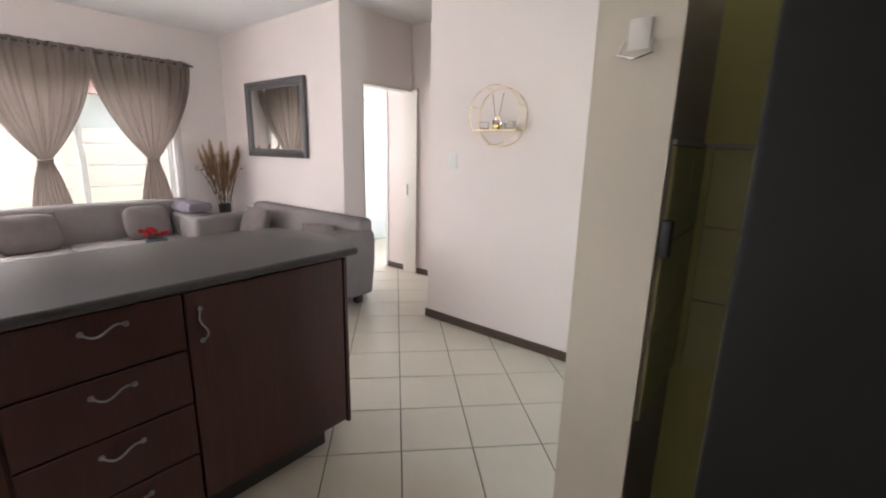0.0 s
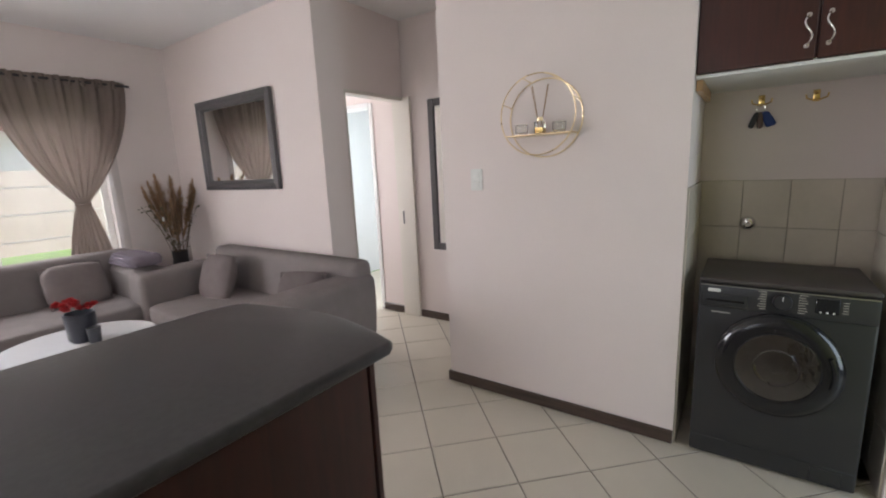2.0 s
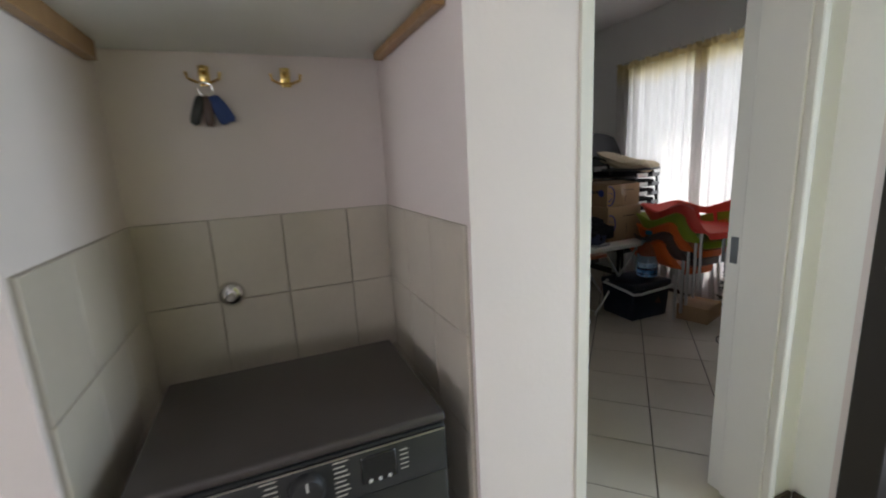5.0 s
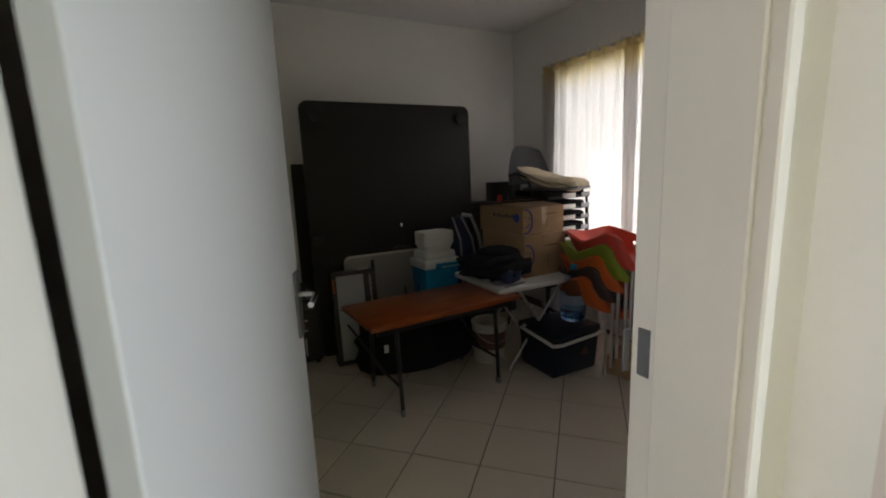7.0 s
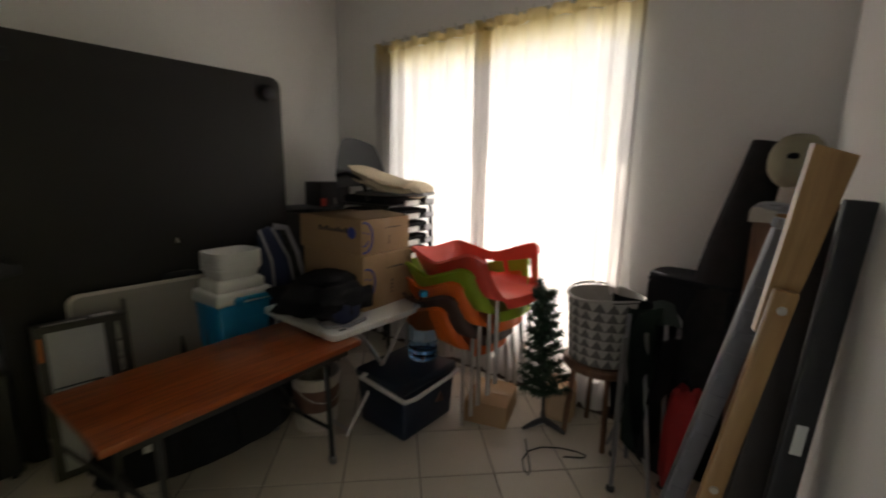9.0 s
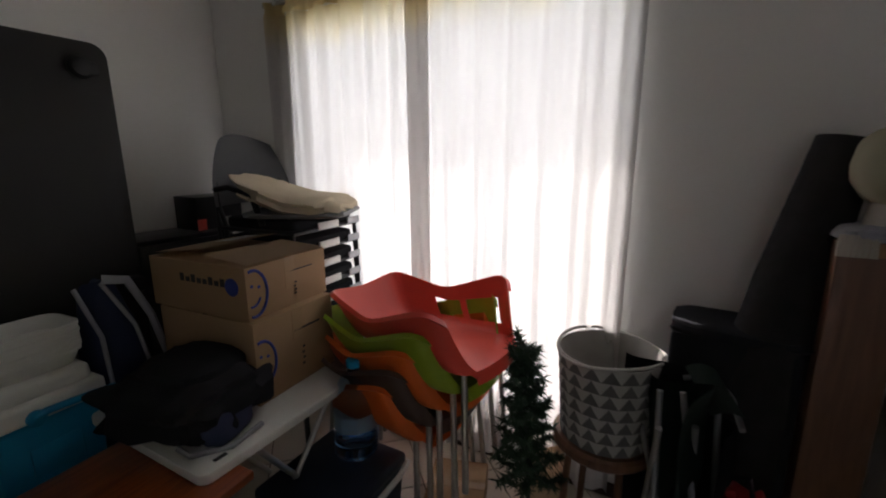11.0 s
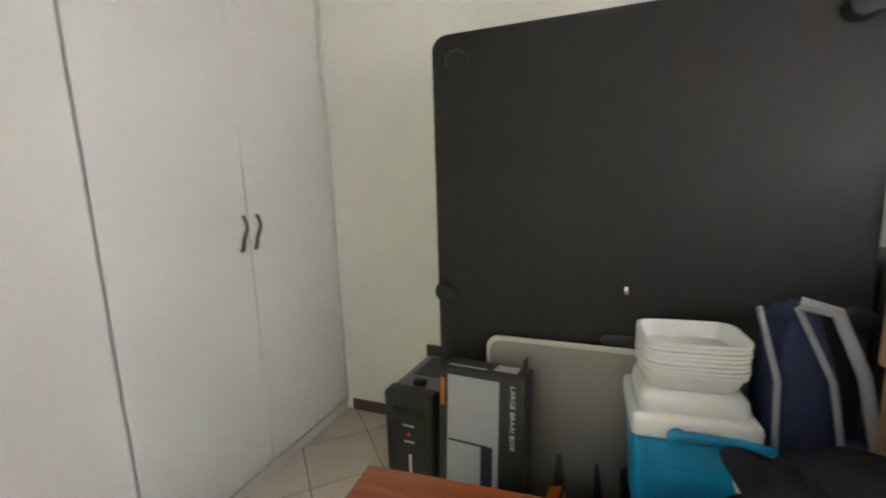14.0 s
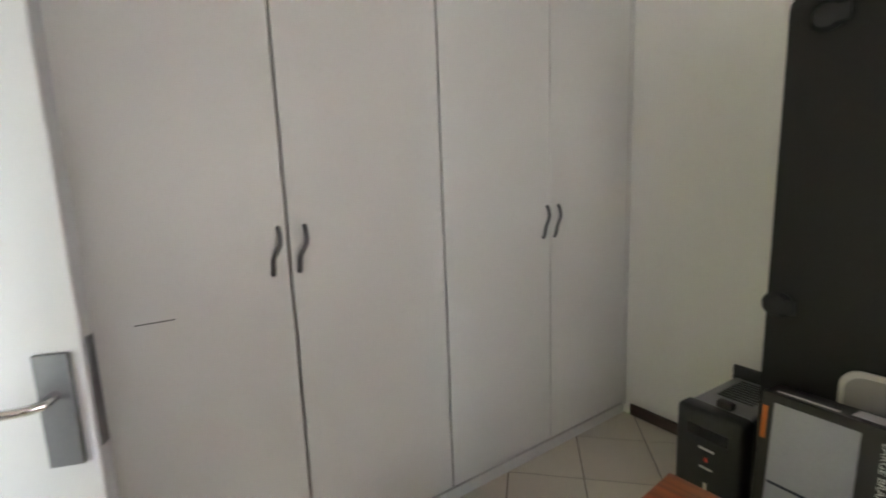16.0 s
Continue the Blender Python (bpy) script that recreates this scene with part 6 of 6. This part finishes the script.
part("canvas_fold", sheet(bmesh.new(), lambda u, v: ((u - 0.5) * 0.22 + 0.03 * math.sin(7 * v), -0.05 + 0.05 * math.sin(5 * u + 3 * v), 0.18 + 0.55 * v), 16, 16, 0.006), BLACKCLOTH, cc)
part("arm_pad", sheet(bmesh.new(), lambda u, v: (-0.05 + 0.20 * u, -0.11 + 0.09 * v, 0.77 + 0.05 * u + 0.015 * math.sin(3 * v)), 10, 6, 0.008), CAMPGREEN, cc, "green arm pad")
part("arm_tube", tube(bmesh.new(), [(-0.06, -0.10, 0.74), (0.05, -0.12, 0.775), (0.14, -0.10, 0.80), (0.15, -0.02, 0.78)], 0.009, 8), DULLSTEEL, cc)
cc2 = thing("camp_chair", "second dark folded camp chair against the case", "camping chair", (2.74, 3.50, 0), 65)
for x0, x1 in ((-0.12, 0.10), (0.12, -0.10), (0.0, 0.02)):
    part("frame_tube", tube(bmesh.new(), [(x0, 0, 0.012), (0, 0.02, 0.36), (x1, 0.03, 0.70)], 0.010, 8), DULLSTEEL, cc2)
part("canvas", sheet(bmesh.new(), lambda u, v: ((u - 0.5) * 0.26, 0.05 * math.sin(6 * u + 2 * v), 0.12 + 0.66 * v + 0.05 * u), 18, 18, 0.006), BLACKCLOTH, cc2)
bk2 = thing("speaker_case", "black fabric-covered case standing on the floor", "case", (2.78, 3.155, 0), -6)
bk2.scale = (1, 1, 1.07)
part("body", B(0, 0.24, 0, 0.36, 0, 0.85, 0.02), BLACKCLOTH, bk2)
part("top_fold", blob(bmesh.new(), (0.12, 0.18, 0.86), (0.13, 0.19, 0.02), 0.4, 24, 8, 0.1), BLACKCLOTH, bk2)
lr = thing("long_roll_bag", "long dark rolled carpet leaning in the corner", "carpet roll", (2.82, 3.29, 0))
part("roll", tube(bmesh.new(), [(0, 0.06, 0.02), (0.03, 0.0, 0.5), (0.08, -0.09, 1.1), (0.12, -0.17, 1.53)], 0.1, 18, radii=(0.135, 0.125, 0.10, 0.075)), CARPET, lr)
bw = thing("tall_wooden_box", "tall narrow brown wooden box against the wall", "wooden box", (2.77, 2.985, 0))
bw.scale = (1, 1, 1.016)
part("carcass", B(0, 0.20, 0.0, 0.155, 0, 1.235, 0.004), BROWNWOOD, bw)
part("edge", B(-0.004, 0.0, -0.0, 0.159, 1.20, 1.237, 0.001, 1), PINE, bw)
sf = thing("fringed_scarf", "grey scarf with a cream fringe on the wooden box", "scarf", (2.84, 3.06, 1.257))
part("cloth", blob(bmesh.new(), (0.0, 0.0, 0.02), (0.10, 0.085, 0.022), 0.6, 26, 10, 0.25, 3.0), GREYTRIM, sf)
for i in range(14):
    part("fringe", tube(bmesh.new(), [(-0.09 + 0.004 * (i % 3), 0.085 - 0.006 * i, 0.02), (-0.105, 0.090 - 0.006 * i, 0.0), (-0.108 - 0.003 * (i % 2), 0.09 - 0.006 * i, -0.035)], 0.003, 5), FRINGE, sf)
hd = thing("hat_on_stand", "khaki knitted hat on a pale round stand", "hat", (2.84, 3.035, 1.282))
part("stand", lathe(bmesh.new(), ((0.05, 0), (0.045, 0.03), (0.04, 0.08), (0.055, 0.11), (0, 0.12)), 24), FRINGE, hd)
part("hat", blob(bmesh.new(), (0, 0, 0.175), (0.098, 0.092, 0.105), 0.9, 30, 18, 0.06, 3.0), KHAKI, hd)
part("badge", blob(bmesh.new(), (-0.092, 0.012, 0.19), (0.008, 0.02, 0.015), 0.8, 14, 8), BLACKCLOTH, hd)


def leaning(name, label, category, foot, top, wide, thick, material, side=0.0):
    """A board whose foot stands on the floor and whose top leans on the wall; wide lies across x."""
    a, b = Vector(foot), Vector(top)
    d = (b - a).normalized()
    w = Vector((math.cos(side), math.sin(side), 0))
    w = (w - d * w.dot(d)).normalized()
    n = d.cross(w)
    m = Matrix((w, n, d)).transposed().to_4x4()
    m.translation = a
    t = new(name)
    t.empty_display_size = 0.1
    t.matrix_basis = m
    tagged(t, label, category)
    return t, (b - a).length


SIDE = radians(-72)
pk, L = leaning("pine_plank", "varnished pine board with a bolted pivot joint", "plank", (1.60, 3.195, 0), (1.60, 2.985, 1.44), 0, 0, PINE, SIDE)
part("lower_board", B(-0.019, 0.019, -0.010, 0.010, 0.0, 1.22, 0.005), PINE, pk)
bm = bmesh.new()
q = [(-0.020, 1.13), (0.008, 1.13), (0.020, 1.17), (0.026, 1.24), (0.033, 1.455), (-0.030, 1.465), (-0.023, 1.24)]
e = bmesh.ops.extrude_face_region(bm, geom=[bm.faces.new([bm.verts.new((x, 0.012, z)) for x, z in q])])
bmesh.ops.translate(bm, verts=[g for g in e["geom"] if isinstance(g, bmesh.types.BMVert)], vec=(0, 0.020, 0))
part("upper_board", bm, PINE, pk)
for z in (0.80, 1.185):
    part("bolt", lathe(bmesh.new(), ((0.008, 0.010), (0.007, 0.014), (0, 0.015)), 14, (0, 0, z), "y"), STEEL, pk)
for nm, lab, foot, top, w, t, m in (
        ("metal_rail", "long grey ribbed metal rail leaning on the wall", (1.70, 3.285, 0), (1.72, 3.035, 1.30), 0.020, 0.03, GREYMETAL),
        ("dark_plank", "dark stained board leaning on the wall", (1.72, 3.10, 0), (1.73, 2.96, 1.34), 0.035, 0.02, DARKWOOD),
        ("dark_plank", "black painted board leaning on the wall", (1.64, 3.02, 0), (1.64, 2.945, 1.365), 0.022, 0.02, BLACK),
        ("brown_plank", "brown board leaning on the wall", (1.84, 3.13, 0), (1.84, 2.97, 1.35), 0.035, 0.022, BROWNWOOD)):
    o, L = leaning(nm, lab, "plank" if "plank" in nm else "rail", foot, top, w, t, m, SIDE)
    part("board", B(-w, w, -t / 2, t / 2, 0, L, 0.004), m, o)
    if nm == "metal_rail":
        part("end_cap", B(-w - 0.002, w + 0.002, -t / 2 - 0.002, t / 2 + 0.002, L, L + 0.02, 0.004), GREYTRIM, o, "pale end cap")
        for k in range(24):
            part("rib", B(-w + 0.004, w - 0.004, -t / 2 - 0.003, -t / 2, 0.04 + 0.05 * k, 0.055 + 0.05 * k), GREYMETAL, o)
    elif m is BLACK:
        part("white_tag", B(-0.008, 0.010, -t / 2 - 0.002, -t / 2, 0.90, 0.96), PAPER, o, "white tag")
rb = thing("red_bag", "red nylon bag behind the leaning boards", "bag", (2.66, 3.27, 0))
part("body", blob(bmesh.new(), (0, 0, 0.25), (0.08, 0.07, 0.25), 0.6, 24, 16, 0.15, 2.6), REDCLOTH, rb)
part("strap", tube(bmesh.new(), [(0, -0.02, 0.48), (-0.02, 0.0, 0.56), (0.02, 0.03, 0.52)], 0.008, 8), BLACKCLOTH, rb)
single("floor_cable", tube(bmesh.new(), [(2.55 + 0.30 * math.sin(k * 0.45) * (k / 14), 3.66 + 0.02 * k + 0.08 * math.cos(k * 0.8), 0.005) for k in range(15)], 0.004, 6), BLACK, "thin black cable lying on the floor", "cable")


# ---- floor tiles and bricks, piece by piece ----
def clip(poly, rect):
    x0, x1, y0, y1 = rect
    for axis, lim, sign in ((0, x0, 1), (0, x1, -1), (1, y0, 1), (1, y1, -1)):
        res = []
        for a, b in zip(poly, poly[1:] + poly[:1]):
            ina, inb = (a[axis] - lim) * sign >= 0, (b[axis] - lim) * sign >= 0
            if ina:
                res.append(a)
            if ina != inb:
                k = (lim - a[axis]) / (b[axis] - a[axis])
                res.append((a[0] + k * (b[0] - a[0]), a[1] + k * (b[1] - a[1])))
        poly = res
        if len(poly) < 3:
            return []
    return poly


def slab(poly, z0, z1, bev):
    n = len(poly)
    bm = bmesh.new()
    cx, cy = sum(p[0] for p in poly) / n, sum(p[1] for p in poly) / n
    r = max(math.hypot(p[0] - cx, p[1] - cy) for p in poly)
    k = max(0.5, 1 - bev / r)
    lo = [bm.verts.new((x, y, z0)) for x, y in poly]
    mid = [bm.verts.new((x, y, z1 - bev * 0.6)) for x, y in poly]
    up = [bm.verts.new((cx + (x - cx) * k, cy + (y - cy) * k, z1)) for x, y in poly]
    for a, b in ((lo, mid), (mid, up)):
        for i in range(n):
            bm.faces.new((a[i], a[(i + 1) % n], b[(i + 1) % n], b[i]))
    bm.faces.new(up)
    return bm


def diagonal_floor(name, label, rects, u0, v0, pitch, joint):
    bm = bmesh.new()
    for r in rects:
        bx(bm, r[0], r[1], r[2], r[3], -0.08, -0.004)
    fl = setting(name, bm, GROUT, label, "floor")
    c = math.sqrt(0.5)
    h = (pitch - joint) / 2
    whole = None
    us = [(x + y) * c for r in rects for x in r[:2] for y in r[2:]]
    vs = [(x - y) * c for r in rects for x in r[:2] for y in r[2:]]
    for i in range(int((min(us) - u0) / pitch) - 2, int((max(us) - u0) / pitch) + 2):
        for j in range(int((min(vs) - v0) / pitch) - 2, int((max(vs) - v0) / pitch) + 2):
            u, v = u0 + (i + 0.5) * pitch, v0 + (j + 0.5) * pitch
            cx, cy = (u + v) * c, (u - v) * c
            sq = [((u + a * h + v + b * h) * c, (u + a * h - v - b * h) * c) for a, b in ((-1, -1), (-1, 1), (1, 1), (1, -1))]
            for r in rects:
                pl = clip(sq, r)
                if not pl:
                    continue
                if len(pl) == 4 and all(math.hypot(p[0] - q[0], p[1] - q[1]) < 1e-6 for p, q in zip(pl, sq)):
                    if whole is None:
                        whole = mesh_of("tile", slab([(p[0] - cx, p[1] - cy) for p in sq], -0.02, 0.0, 0.003), TILE, False)
                    piece("tile", whole, fl, (cx, cy, 0))
                else:
                    area = 0.5 * abs(sum(p[0] * q[1] - q[0] * p[1] for p, q in zip(pl, pl[1:] + pl[:1])))
                    if area > 0.0006:
                        piece("tile", mesh_of("tile", slab(pl, -0.02, 0.0, 0.003), TILE, False), fl)


diagonal_floor("floor_main", "cream ceramic floor tiles laid diagonally with dark joints",
               ((-5.55, 1.18, -1.75, 2.66), (-3.30, -2.27, 2.66, 3.58), (-2.27, -1.07, 2.78, 3.58), (-4.98, -3.30, 2.80, 5.3), (-0.95, -0.2, 2.66, 3.30), (0.08, 1.18, 2.66, 2.80)),
               0.030, -2.468, 0.346, 0.006)
diagonal_floor("floor_store", "cream ceramic store room floor tiles laid diagonally with dark joints",
               ((-0.6, 3.06, 2.80, 6.10),), 4.370, -1.560, 0.349, 0.006)

wb = setting("wall_outside_brick", B(1.37, 3.28, 2.575, 2.60, -0.1, 2.6), MORTAR, "face brick outside wall beside the patio", "brick wall")
bk = mesh_of("brick", B(-0.111, 0.111, -0.012, 0.02, -0.0365, 0.0365, 0.004, 1), BRICK, False)
for j in range(31):
    for i in range(9):
        x = 1.36 + 0.232 * (i + 0.5 + 0.5 * (j % 2)) - 0.0
        if 1.47 < x < 3.2:
            piece("brick", bk, wb, (x, 2.575, -0.05 + 0.085 * j))
